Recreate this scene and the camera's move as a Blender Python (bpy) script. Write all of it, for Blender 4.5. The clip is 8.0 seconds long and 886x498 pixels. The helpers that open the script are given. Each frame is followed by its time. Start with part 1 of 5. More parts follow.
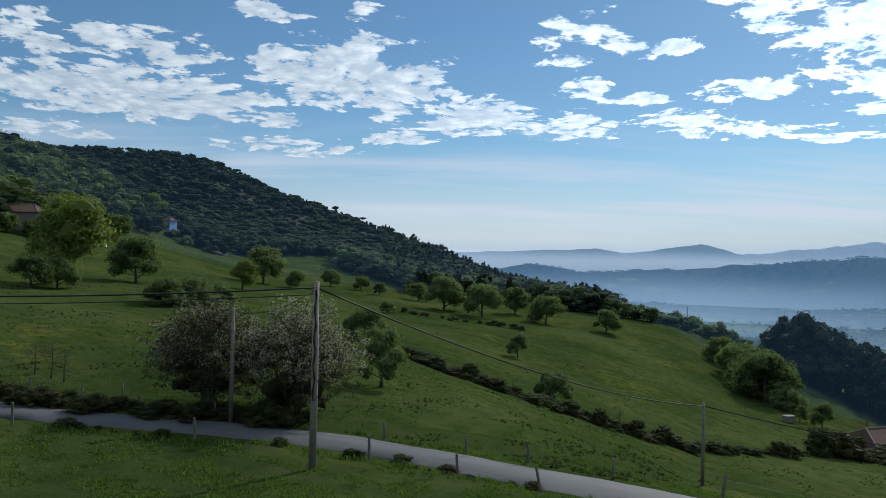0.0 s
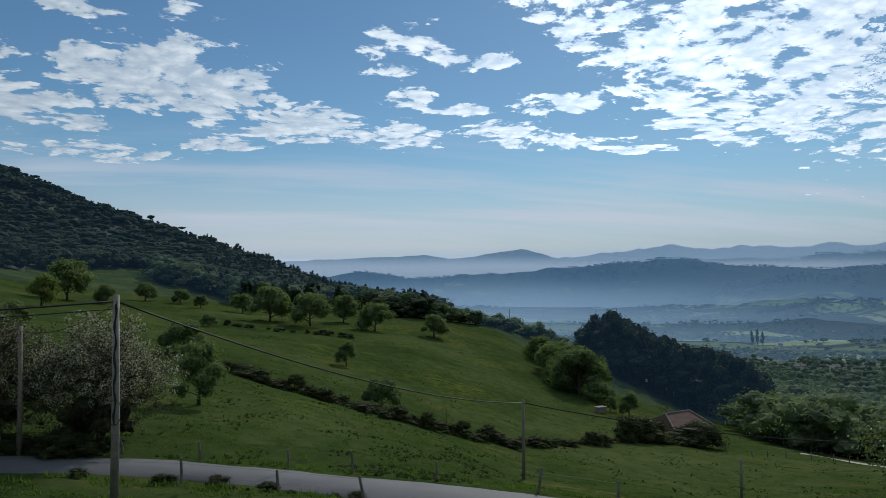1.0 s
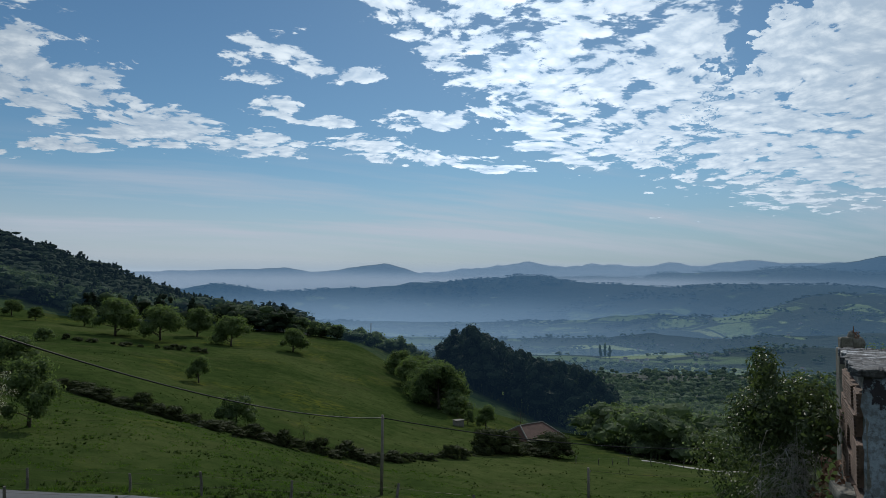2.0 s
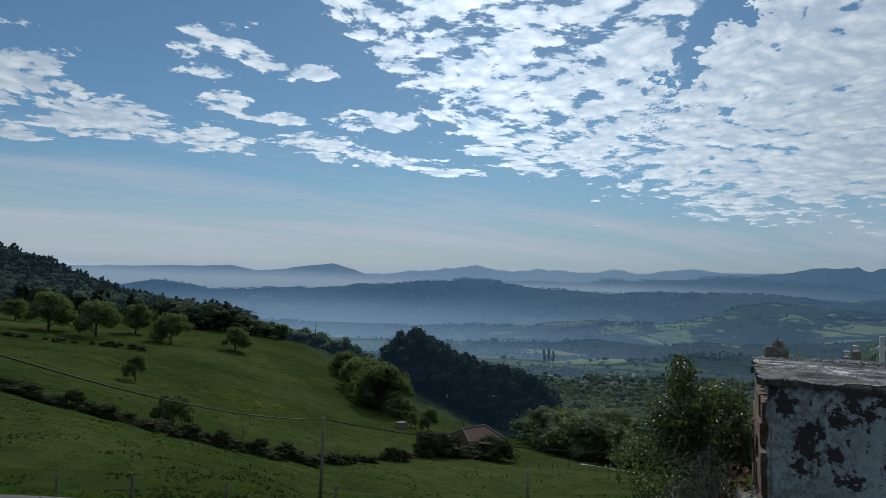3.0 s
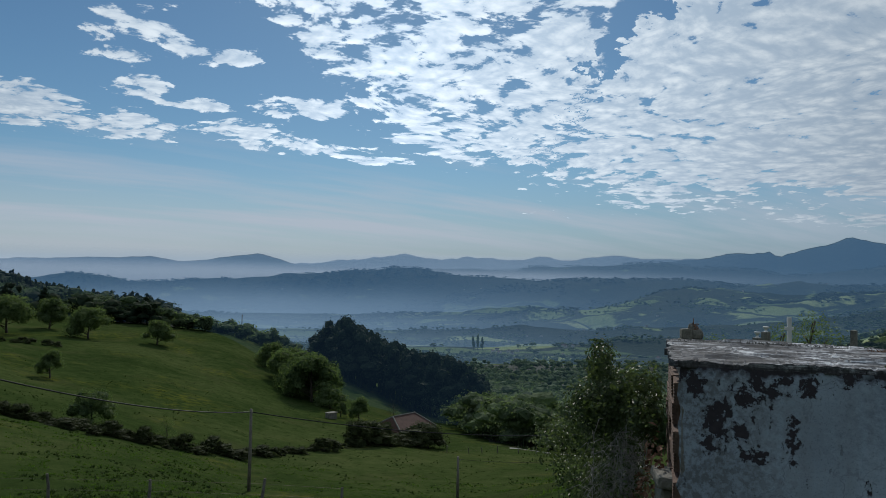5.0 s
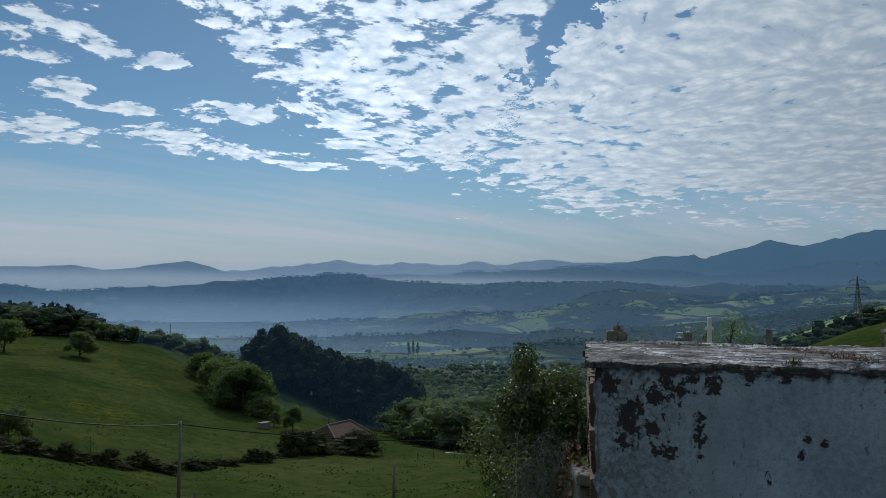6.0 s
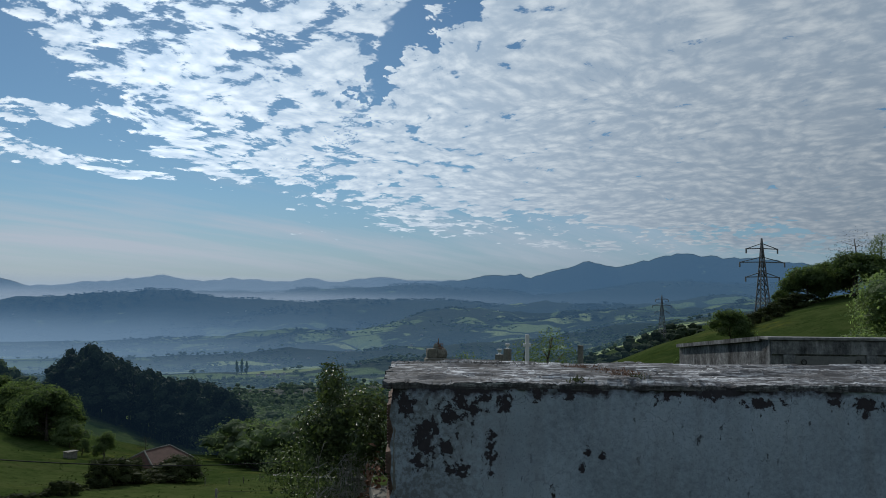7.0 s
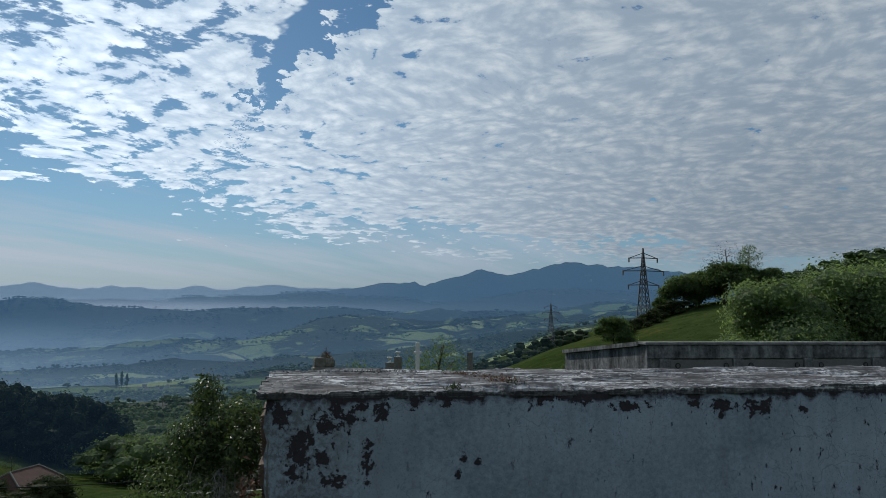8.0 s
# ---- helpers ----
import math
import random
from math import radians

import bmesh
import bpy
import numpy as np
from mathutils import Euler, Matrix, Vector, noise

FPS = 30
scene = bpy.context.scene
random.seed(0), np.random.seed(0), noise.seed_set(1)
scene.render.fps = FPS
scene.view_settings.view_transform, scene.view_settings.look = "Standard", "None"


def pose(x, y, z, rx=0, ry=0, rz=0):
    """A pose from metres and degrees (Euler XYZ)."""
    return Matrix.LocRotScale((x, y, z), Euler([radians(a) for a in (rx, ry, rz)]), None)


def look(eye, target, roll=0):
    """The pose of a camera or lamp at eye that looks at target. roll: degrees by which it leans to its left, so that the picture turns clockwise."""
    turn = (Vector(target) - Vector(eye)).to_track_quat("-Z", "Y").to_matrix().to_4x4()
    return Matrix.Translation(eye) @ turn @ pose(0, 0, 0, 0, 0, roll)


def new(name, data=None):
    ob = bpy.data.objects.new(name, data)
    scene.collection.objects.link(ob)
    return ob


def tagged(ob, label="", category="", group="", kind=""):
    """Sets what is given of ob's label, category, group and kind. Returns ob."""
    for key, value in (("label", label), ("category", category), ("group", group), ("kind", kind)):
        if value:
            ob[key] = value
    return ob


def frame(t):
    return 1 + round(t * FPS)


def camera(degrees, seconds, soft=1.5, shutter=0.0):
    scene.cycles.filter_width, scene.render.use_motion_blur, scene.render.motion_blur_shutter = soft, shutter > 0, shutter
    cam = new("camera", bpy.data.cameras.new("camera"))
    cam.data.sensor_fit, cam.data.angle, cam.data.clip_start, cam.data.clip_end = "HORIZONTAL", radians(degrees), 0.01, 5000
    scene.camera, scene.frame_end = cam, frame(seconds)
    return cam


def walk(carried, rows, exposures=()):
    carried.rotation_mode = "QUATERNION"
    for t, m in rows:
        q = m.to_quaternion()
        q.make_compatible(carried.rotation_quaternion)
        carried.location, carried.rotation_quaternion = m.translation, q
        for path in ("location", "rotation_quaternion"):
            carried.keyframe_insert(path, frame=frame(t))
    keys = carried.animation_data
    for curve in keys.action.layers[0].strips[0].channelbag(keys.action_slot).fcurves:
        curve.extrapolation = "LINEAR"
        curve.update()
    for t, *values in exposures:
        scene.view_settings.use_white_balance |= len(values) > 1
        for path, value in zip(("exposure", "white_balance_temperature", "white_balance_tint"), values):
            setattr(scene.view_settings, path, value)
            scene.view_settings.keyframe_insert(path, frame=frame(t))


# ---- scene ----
cam = camera(62.0, 8.0, 0.5)
PATH = [
    (0, (0.282, -0.312, 0.38), (0.238, 1.688, 0.416), 1.3),
    (0.5, (0.561, -0.078, 0.335), (0.752, 1.912, 0.389), 0.7),
    (1, (0.686, 0.067, 0.317), (1.1, 2.022, 0.379), -0.1),
    (1.5, (0.72, 0.129, 0.319), (1.301, 2.041, 0.393), -0.2),
    (2, (0.762, 0.155, 0.336), (1.528, 2.0, 0.438), 0.7),
    (2.2, (0.783, 0.158, 0.339), (1.581, 1.987, 0.467), 1.0),
    (3.3, (0.914, 0.137, 0.337), (1.833, 1.911, 0.44), 1.7),
    (3.5, (0.916, 0.133, 0.338), (1.836, 1.905, 0.441), 0.9),
    (4, (0.907, 0.134, 0.331), (1.838, 1.902, 0.417), 0.9),
    (4.5, (0.929, 0.132, 0.344), (1.964, 1.84, 0.445), 0.9),
    (4.7, (0.929, 0.14, 0.337), (1.983, 1.838, 0.419), 1.2),
    (5.8, (0.886, 0.076, 0.348), (1.995, 1.737, 0.46), 0.6),
    (6, (0.926, 0.056, 0.347), (2.133, 1.647, 0.45), 0.5),
    (6.5, (1.001, -0.001, 0.367), (2.386, 1.434, 0.513), 1.0),
    (7, (1.055, -0.019, 0.362), (2.582, 1.264, 0.516), 0.7),
    (7.5, (1.09, -0.045, 0.357), (2.74, 1.072, 0.522), 0.7),
    (8, (1.1, -0.069, 0.363), (2.793, 0.982, 0.541), 0.4),
]
walk(cam, [(t, look(eye, target, roll)) for t, eye, target, roll in PATH],
     [(0.0, 0.2), (0.7, 0.0), (1.5, -0.2), (3.5, -0.35), (6.5, -0.35), (8.0, -0.3)])

# ---- world, sun, exposure ----
SUN_AZ, SUN_EL = 30.0, 34.0


def nodes_of(tree_owner):
    tree_owner.use_nodes = True
    nt = tree_owner.node_tree
    nt.nodes.clear()
    return nt


def add(nt, kind, **values):
    """A node with its inputs (by name or number) and its settings."""
    n = nt.nodes.new(kind)
    for key, value in values.items():
        if key.startswith("i_"):
            key = key[2:].replace("_", " ")
            key = int(key) if key.isdigit() else key
            if isinstance(value, bpy.types.NodeSocket):
                nt.links.new(value, n.inputs[key])
            else:
                n.inputs[key].default_value = value
        elif key == "op":
            n.operation = value
        elif key == "blend":
            n.blend_type = value
        elif key == "dtype":
            n.data_type = value
        elif key == "dims":
            n.noise_dimensions = value
        elif key == "ftype":
            n.feature = value
        elif key == "attr":
            n.attribute_name = value
    return n


def calc(nt, op, a, b=0.0, c=0.0, clamp=False):
    n = nt.nodes.new("ShaderNodeMath")
    n.operation, n.use_clamp = op, clamp
    for k, v in enumerate((a, b, c)):
        if isinstance(v, bpy.types.NodeSocket):
            nt.links.new(v, n.inputs[k])
        else:
            n.inputs[k].default_value = v
    return n.outputs[0]


def ramp(nt, fac, *stops):
    n = nt.nodes.new("ShaderNodeValToRGB")
    els = n.color_ramp.elements
    while len(els) < len(stops):
        els.new(0.5)
    for e, (pos, col) in zip(els, stops):
        e.position = pos
        e.color = (*col, 1) if len(col) == 3 else col
    nt.links.new(fac, n.inputs[0])
    return n.outputs[0]


def span(nt, v, a, b, c=0.0, d=1.0, smooth=False):
    n = nt.nodes.new("ShaderNodeMapRange")
    n.interpolation_type = "SMOOTHSTEP" if smooth else "LINEAR"
    nt.links.new(v, n.inputs[0])
    for k, q in enumerate((a, b, c, d)):
        n.inputs[k + 1].default_value = q
    return n.outputs[0]


def mix(nt, fac, a, b):
    n = nt.nodes.new("ShaderNodeMix")
    n.data_type = "RGBA"
    for k, v in ((0, fac), (6, a), (7, b)):
        if isinstance(v, bpy.types.NodeSocket):
            nt.links.new(v, n.inputs[k])
        else:
            n.inputs[k].default_value = (*v, 1) if isinstance(v, tuple) and len(v) == 3 else v
    return n.outputs[2]


world = bpy.data.worlds.new("sky")
scene.world = world
nt = nodes_of(world)
sky = nt.nodes.new("ShaderNodeTexSky")
sky.sky_type, sky.sun_disc = "NISHITA", False
sky.sun_elevation, sky.sun_rotation = radians(SUN_EL), radians(SUN_AZ)
sky.altitude, sky.air_density, sky.dust_density, sky.ozone_density = 300, 1.0, 0.2, 2.5
coord = nt.nodes.new("ShaderNodeTexCoord").outputs["Generated"]
sep = add(nt, "ShaderNodeSeparateXYZ", i_0=coord)
sx, sy, sz = sep.outputs
elev = calc(nt, "MULTIPLY", calc(nt, "ARCSINE", sz), 57.2958)
azim = calc(nt, "MULTIPLY", calc(nt, "ARCTAN2", sx, sy), 57.2958)
# the cloud deck as a flat layer overhead
lift = calc(nt, "ADD", calc(nt, "MAXIMUM", sz, 0.0), 0.12)
deck = add(nt, "ShaderNodeCombineXYZ", i_0=calc(nt, "DIVIDE", sx, lift), i_1=calc(nt, "DIVIDE", sy, lift)).outputs[0]
warp = add(nt, "ShaderNodeTexNoise", i_Vector=deck, i_Scale=1.3, i_Detail=3.0)
deck_w = add(nt, "ShaderNodeVectorMath", op="MULTIPLY_ADD", i_0=warp.outputs["Color"], i_1=(0.35, 0.35, 0.0), i_2=deck).outputs[0]
puffs = add(nt, "ShaderNodeTexNoise", i_Vector=deck_w, i_Scale=7.2, i_Detail=9.0, i_Roughness=0.64).outputs[0]
cells = add(nt, "ShaderNodeTexVoronoi", i_Vector=deck_w, i_Scale=13.0, i_Detail=2.0).outputs[0]
broad = add(nt, "ShaderNodeTexNoise", i_Vector=deck, i_Scale=1.1, i_Detail=3.0).outputs[0]
# clouds: bearing, elevation, half width, half height in degrees, thickness
CLOUDS = ((-24.8, 11.6, 10.9, 1.8, 1.15), (-24.1, 14.9, 5.6, 1.2, 0.95), (-8.6, 14.2, 7.0, 2.6, 1.2), (1.2, 11.3, 4.2, 1.5, 1.2), (8.9, 10.5, 3.9, 1.0, 1.0),
          (-13.9, 10.3, 1.6, 0.7, 0.95), (-12.8, 8.6, 5.1, 0.8, 0.85), (-4.7, 9.6, 3.1, 0.6, 1.0), (-5.4, 11.4, 2.4, 0.8, 0.95), (-8.2, 12.0, 3.0, 0.5, 0.9), (9.5, 16.8, 4.3, 2.4, 0.74),
          (9.5, 13.3, 2.0, 0.9, 1.0), (13.0, 12.5, 2.5, 0.6, 1.0), (16.4, 10.9, 3.4, 0.8, 1.0), (20.3, 10.0, 3.6, 0.6, 1.0), (26.8, 9.4, 2.6, 0.6, 1.0), (16.2, 16.2, 2.0, 0.7, 0.9),
          (21.6, 12.9, 3.4, 1.0, 0.95), (-15.4, 18.2, 3.1, 0.7, 1.0), (-7.3, 18.6, 2.4, 0.9, 0.9), (-29.2, 8.6, 3.3, 0.7, 0.9), (-30.5, 14.8, 2.2, 1.6, 0.9))
cover = None
for az, el, w, h, k in CLOUDS:
    dx = calc(nt, "DIVIDE", calc(nt, "SUBTRACT", azim, float(az)), 1.15 * w)
    above = calc(nt, "SUBTRACT", elev, float(el) - 0.25 * h)
    dy = calc(nt, "MAXIMUM", calc(nt, "DIVIDE", above, 1.35 * h), calc(nt, "DIVIDE", above, -0.85 * h))
    d2 = calc(nt, "MULTIPLY_ADD", dx, dx, calc(nt, "MULTIPLY", dy, dy))
    one = calc(nt, "MULTIPLY", calc(nt, "SUBTRACT", 1.1, calc(nt, "MULTIPLY", d2, 0.62), clamp=True), float(k) * 0.95)
    cover = one if cover is None else calc(nt, "MAXIMUM", cover, one)
# the broken sheet that fills the sky towards the south, with a clear wedge in it
low_edge = calc(nt, "MAXIMUM", calc(nt, "SUBTRACT", 32.3, calc(nt, "MULTIPLY", azim, 0.75)), calc(nt, "SUBTRACT", 10.6, calc(nt, "MULTIPLY", azim, 0.082)))
sheet = span(nt, calc(nt, "SUBTRACT", calc(nt, "MULTIPLY_ADD", calc(nt, "SUBTRACT", broad, 0.5), 7.0, elev), low_edge), -2.0, 1.8, 0.0, 0.98)
wedge_mid = calc(nt, "MULTIPLY_ADD", elev, 0.75, 32.0)
wedge_w = span(nt, elev, 15.0, 22.0, 0.2, 4.6)
wedge = calc(nt, "SUBTRACT", 1.0, calc(nt, "DIVIDE", calc(nt, "ABSOLUTE", calc(nt, "SUBTRACT", calc(nt, "MULTIPLY_ADD", broad, 14.0, calc(nt, "MULTIPLY_ADD", puffs, 14.0, azim)), calc(nt, "ADD", wedge_mid, 14.0))), wedge_w), clamp=True)
sheet = calc(nt, "SUBTRACT", sheet, calc(nt, "MULTIPLY", wedge, 1.1), clamp=True)
dense = span(nt, azim, 32.0, 66.0, 0.0, 0.50)
sheet = calc(nt, "MULTIPLY", sheet, calc(nt, "ADD", 0.86, dense))
# unseen cloud behind the view, added to whiten the fill light
away = span(nt, azim, -60.0, -40.0, 0.95, 0.0)
cover = calc(nt, "MAXIMUM", calc(nt, "MAXIMUM", cover, sheet), away)
tex = calc(nt, "ADD", calc(nt, "MULTIPLY_ADD", puffs, 2.7, -0.5), calc(nt, "MULTIPLY", cells, -0.30))
body = calc(nt, "ADD", calc(nt, "ADD", tex, calc(nt, "MULTIPLY", broad, 0.30)), calc(nt, "MULTIPLY_ADD", cover, 0.80, -0.17))
mask = calc(nt, "MULTIPLY", calc(nt, "MULTIPLY", span(nt, body, 1.05, 1.24, smooth=True), span(nt, cover, 0.03, 0.22)), span(nt, elev, 2.5, 5.0))
lit_at = add(nt, "ShaderNodeVectorMath", op="ADD", i_0=deck_w, i_1=(0.020, 0.034, 0.0)).outputs[0]
lit_n = add(nt, "ShaderNodeTexNoise", i_Vector=lit_at, i_Scale=7.2, i_Detail=7.0, i_Roughness=0.64).outputs[0]
relief = calc(nt, "MULTIPLY", calc(nt, "SUBTRACT", lit_n, puffs), span(nt, elev, 5.0, 15.0, 1.8, 3.6))
shade = calc(nt, "ADD", calc(nt, "MULTIPLY_ADD", cells, 1.25, -0.34), calc(nt, "MULTIPLY", calc(nt, "SUBTRACT", body, 1.45), 0.34))
thick = span(nt, calc(nt, "ADD", shade, relief), -0.55, 1.5, 0.0, 0.9, True)
toward = calc(nt, "DIVIDE", calc(nt, "ABSOLUTE", calc(nt, "SUBTRACT", azim, 28.0)), 60.0)
glow = calc(nt, "SUBTRACT", 1.0, toward, clamp=True)
cloud_col = mix(nt, thick, (10.9, 12.2, 13.3), (5.3, 7.0, 9.0))
cloud_gain = calc(nt, "MULTIPLY", calc(nt, "MULTIPLY_ADD", calc(nt, "MULTIPLY", glow, glow), 0.76, 0.69), calc(nt, "SUBTRACT", 1.0, calc(nt, "MULTIPLY", span(nt, azim, 50.0, 85.0, 0.0, 1.0), span(nt, elev, 18.0, 5.0, 0.10, 0.36))))
cloud_col = add(nt, "ShaderNodeVectorMath", op="SCALE", i_0=cloud_col, i_3=cloud_gain).outputs[0]
# thin high veil and the pale band over the horizon
veil_at = add(nt, "ShaderNodeVectorMath", op="MULTIPLY", i_0=deck, i_1=(0.25, 1.0, 1.0)).outputs[0]
veil_n = add(nt, "ShaderNodeTexNoise", i_Vector=veil_at, i_Scale=1.2, i_Detail=5.0, i_Roughness=0.6).outputs[0]
veil = calc(nt, "MULTIPLY", span(nt, veil_n, 0.44, 0.62), calc(nt, "MULTIPLY", span(nt, elev, 1.0, 4.0), span(nt, elev, 11.0, 6.0)))
pale = calc(nt, "MULTIPLY", span(nt, elev, 10.0, 0.0, smooth=True), 0.76)
sky_in = add(nt, "ShaderNodeMix", dtype="RGBA", blend="MULTIPLY", i_0=1.0, i_6=sky.outputs[0], i_7=(0.55, 0.75, 0.83, 1.0)).outputs[2]
rim_col = mix(nt, span(nt, azim, 8.0, 60.0), (6.0, 6.4, 7.7), (3.1, 3.9, 5.3))
base = mix(nt, pale, sky_in, rim_col)
base = mix(nt, calc(nt, "MULTIPLY", veil, span(nt, azim, 35.0, 75.0, 0.7, 0.3)), base, (6.6, 7.2, 8.5))
final = mix(nt, mask, base, cloud_col)
bg = add(nt, "ShaderNodeBackground", i_0=final, i_1=0.085)
nt.links.new(bg.outputs[0], nt.nodes.new("ShaderNodeOutputWorld").inputs[0])

sun = new("sun", bpy.data.lights.new("sun", "SUN"))
sun.data.energy, sun.data.angle, sun.data.color = 2.9, radians(1.0), (1.0, 0.95, 0.86)
sun_dir = Vector((math.sin(radians(SUN_AZ)) * math.cos(radians(SUN_EL)), math.cos(radians(SUN_AZ)) * math.cos(radians(SUN_EL)), math.sin(radians(SUN_EL))))
sun.matrix_world = look(sun_dir * 60, (0, 0, 0))
scene.view_settings.exposure = 0.0


# ---- materials ----
def surface(name, rough=0.8, metal=0.0):
    """A material with a Principled surface: the material, its tree and the Principled node."""
    m = bpy.data.materials.new(name)
    t = nodes_of(m)
    p = add(t, "ShaderNodeBsdfPrincipled", i_Roughness=rough, i_Metallic=metal)
    p.inputs["Specular IOR Level"].default_value = 0.3
    t.links.new(p.outputs[0], t.nodes.new("ShaderNodeOutputMaterial").inputs[0])
    return m, t, p


def pos(t):
    return t.nodes.new("ShaderNodeNewGeometry").outputs["Position"]


def obj_co(t):
    return t.nodes.new("ShaderNodeTexCoord").outputs["Object"]


def noise_at(t, vec, scale, detail=4.0, rough=0.55):
    return add(t, "ShaderNodeTexNoise", i_Vector=vec, i_Scale=scale, i_Detail=detail, i_Roughness=rough).outputs[0]


def bump(t, p, height, dist, strength=1.0):
    b = add(t, "ShaderNodeBump", i_Height=height, i_Distance=dist, i_Strength=strength)
    t.links.new(b.outputs[0], p.inputs["Normal"])


def rough_stuff(name, a, b, scale, rough=0.85, relief=0.01, fine=8.0, metal=0.0, own=True):
    """Two-tone surface with variation at two scales and a fine relief."""
    m, t, p = surface(name, rough, metal)
    v = obj_co(t) if own else pos(t)
    big, small = noise_at(t, v, scale), noise_at(t, v, scale * fine, 5.0)
    f = calc(t, "ADD", calc(t, "MULTIPLY", big, 0.6), calc(t, "MULTIPLY", small, 0.4))
    t.links.new(ramp(t, f, (0.32, a), (0.68, b)), p.inputs["Base Color"])
    bump(t, p, small, relief)
    return m


def leaf_mat(name, dark, light, through_light=0.35, gloss=0.75, sheen=0.12, patch=0.9):
    m = bpy.data.materials.new(name)
    t = nodes_of(m)
    rnd = t.nodes.new("ShaderNodeNewGeometry").outputs["Random Per Island"]
    clump, spray = noise_at(t, obj_co(t), patch, 3.0), noise_at(t, obj_co(t), 2.6, 4.0, 0.7)
    f = calc(t, "ADD", calc(t, "MULTIPLY_ADD", rnd, 0.35, calc(t, "MULTIPLY", spray, 0.7)), calc(t, "MULTIPLY_ADD", clump, 1.3, -0.62))
    who = t.nodes.new("ShaderNodeObjectInfo").outputs["Random"]
    col = ramp(t, calc(t, "MULTIPLY_ADD", who, 0.18, f), (0.2, dark), (0.95, light))
    p = add(t, "ShaderNodeBsdfPrincipled", i_Base_Color=col, i_Roughness=gloss)
    p.inputs["Specular IOR Level"].default_value = sheen
    bump(t, p, spray, 0.35, 0.9)
    warm = add(t, "ShaderNodeMix", dtype="RGBA", blend="MULTIPLY", i_0=1.0, i_6=col, i_7=(1.3, 1.45, 0.8, 1)).outputs[2]
    tr = add(t, "ShaderNodeBsdfTranslucent", i_0=warm)
    s = add(t, "ShaderNodeMixShader", i_0=through_light, i_1=p.outputs[0], i_2=tr.outputs[0])
    t.links.new(s.outputs[0], t.nodes.new("ShaderNodeOutputMaterial").inputs[0])
    return m


# meadow: patches of taller grass, dry tufts, yellow flowers
GRASS, t, p = surface("meadow_grass", 0.9)
p.inputs["Specular IOR Level"].default_value = 0.0
v = pos(t)
big, mid, fine = noise_at(t, v, 0.035, 4.0), noise_at(t, v, 0.5, 5.0, 0.65), noise_at(t, v, 7.0, 4.0, 0.7)
f = calc(t, "ADD", calc(t, "ADD", calc(t, "MULTIPLY", big, 0.55), calc(t, "MULTIPLY", mid, 0.35)), calc(t, "MULTIPLY", fine, 0.22))
pale_p = span(t, noise_at(t, v, 0.12, 5.0, 0.7), 0.52, 0.7)
green = ramp(t, f, (0.40, (0.018, 0.033, 0.010)), (0.55, (0.037, 0.058, 0.017)), (0.70, (0.070, 0.088, 0.031)))
tuft = calc(t, "MAXIMUM", span(t, noise_at(t, v, 1.1, 3.0, 0.7), 0.58, 0.66), span(t, noise_at(t, v, 0.33, 4.0, 0.75), 0.62, 0.70))
green = mix(t, calc(t, "MULTIPLY", tuft, 0.7), green, (0.013, 0.027, 0.007))
green = mix(t, calc(t, "MULTIPLY", pale_p, 0.5), green, (0.072, 0.074, 0.034))
flowers = calc(t, "MULTIPLY", span(t, noise_at(t, v, 0.06, 2.0), 0.56, 0.68), span(t, noise_at(t, v, 0.9, 4.0), 0.46, 0.66))
green = mix(t, calc(t, "MULTIPLY", flowers, 0.45), green, (0.15, 0.15, 0.02))
t.links.new(green, p.inputs["Base Color"])
bump(t, p, calc(t, "ADD", calc(t, "MULTIPLY", mid, 0.8), calc(t, "MULTIPLY", fine, 0.35)), 0.35, 0.8)

FOREST_FLOOR = rough_stuff("forest_floor", (0.010, 0.016, 0.009), (0.022, 0.030, 0.017), 0.15, 0.95, 0.05, 9.0, own=False)

# the far valley: hedged fields, woods, villages
VALLEY, t, p = surface("valley_fields", 0.95)
p.inputs["Specular IOR Level"].default_value = 0.05
v = pos(t)
wv = add(t, "ShaderNodeTexNoise", i_Vector=v, i_Scale=0.006, i_Detail=3.0)
v2 = add(t, "ShaderNodeVectorMath", op="MULTIPLY_ADD", i_0=wv.outputs[1], i_1=(120, 120, 0), i_2=v).outputs[0]
field = add(t, "ShaderNodeTexVoronoi", i_Vector=v2, i_Scale=0.0085)
fields = ramp(t, add(t, "ShaderNodeSeparateXYZ", i_0=field.outputs["Color"]).outputs[0], (0.0, (0.075, 0.12, 0.04)), (0.5, (0.16, 0.22, 0.075)), (1.0, (0.30, 0.35, 0.15)))
edge = add(t, "ShaderNodeTexVoronoi", ftype="DISTANCE_TO_EDGE", i_Vector=v2, i_Scale=0.0085).outputs[0]
far_off = span(t, add(t, "ShaderNodeVectorMath", op="LENGTH", i_0=v).outputs["Value"], 1700.0, 2300.0, 0.0, 0.14)
woods = span(t, calc(t, "ADD", noise_at(t, v, 0.0045, 7.0, 0.65), far_off), 0.47, 0.51)
hedge_m = calc(t, "MAXIMUM", woods, span(t, edge, 0.09, 0.05))
t.links.new(mix(t, hedge_m, fields, (0.018, 0.032, 0.016)), p.inputs["Base Color"])
bump(t, p, noise_at(t, v, 0.05, 6.0, 0.7), 10.0, 0.8)

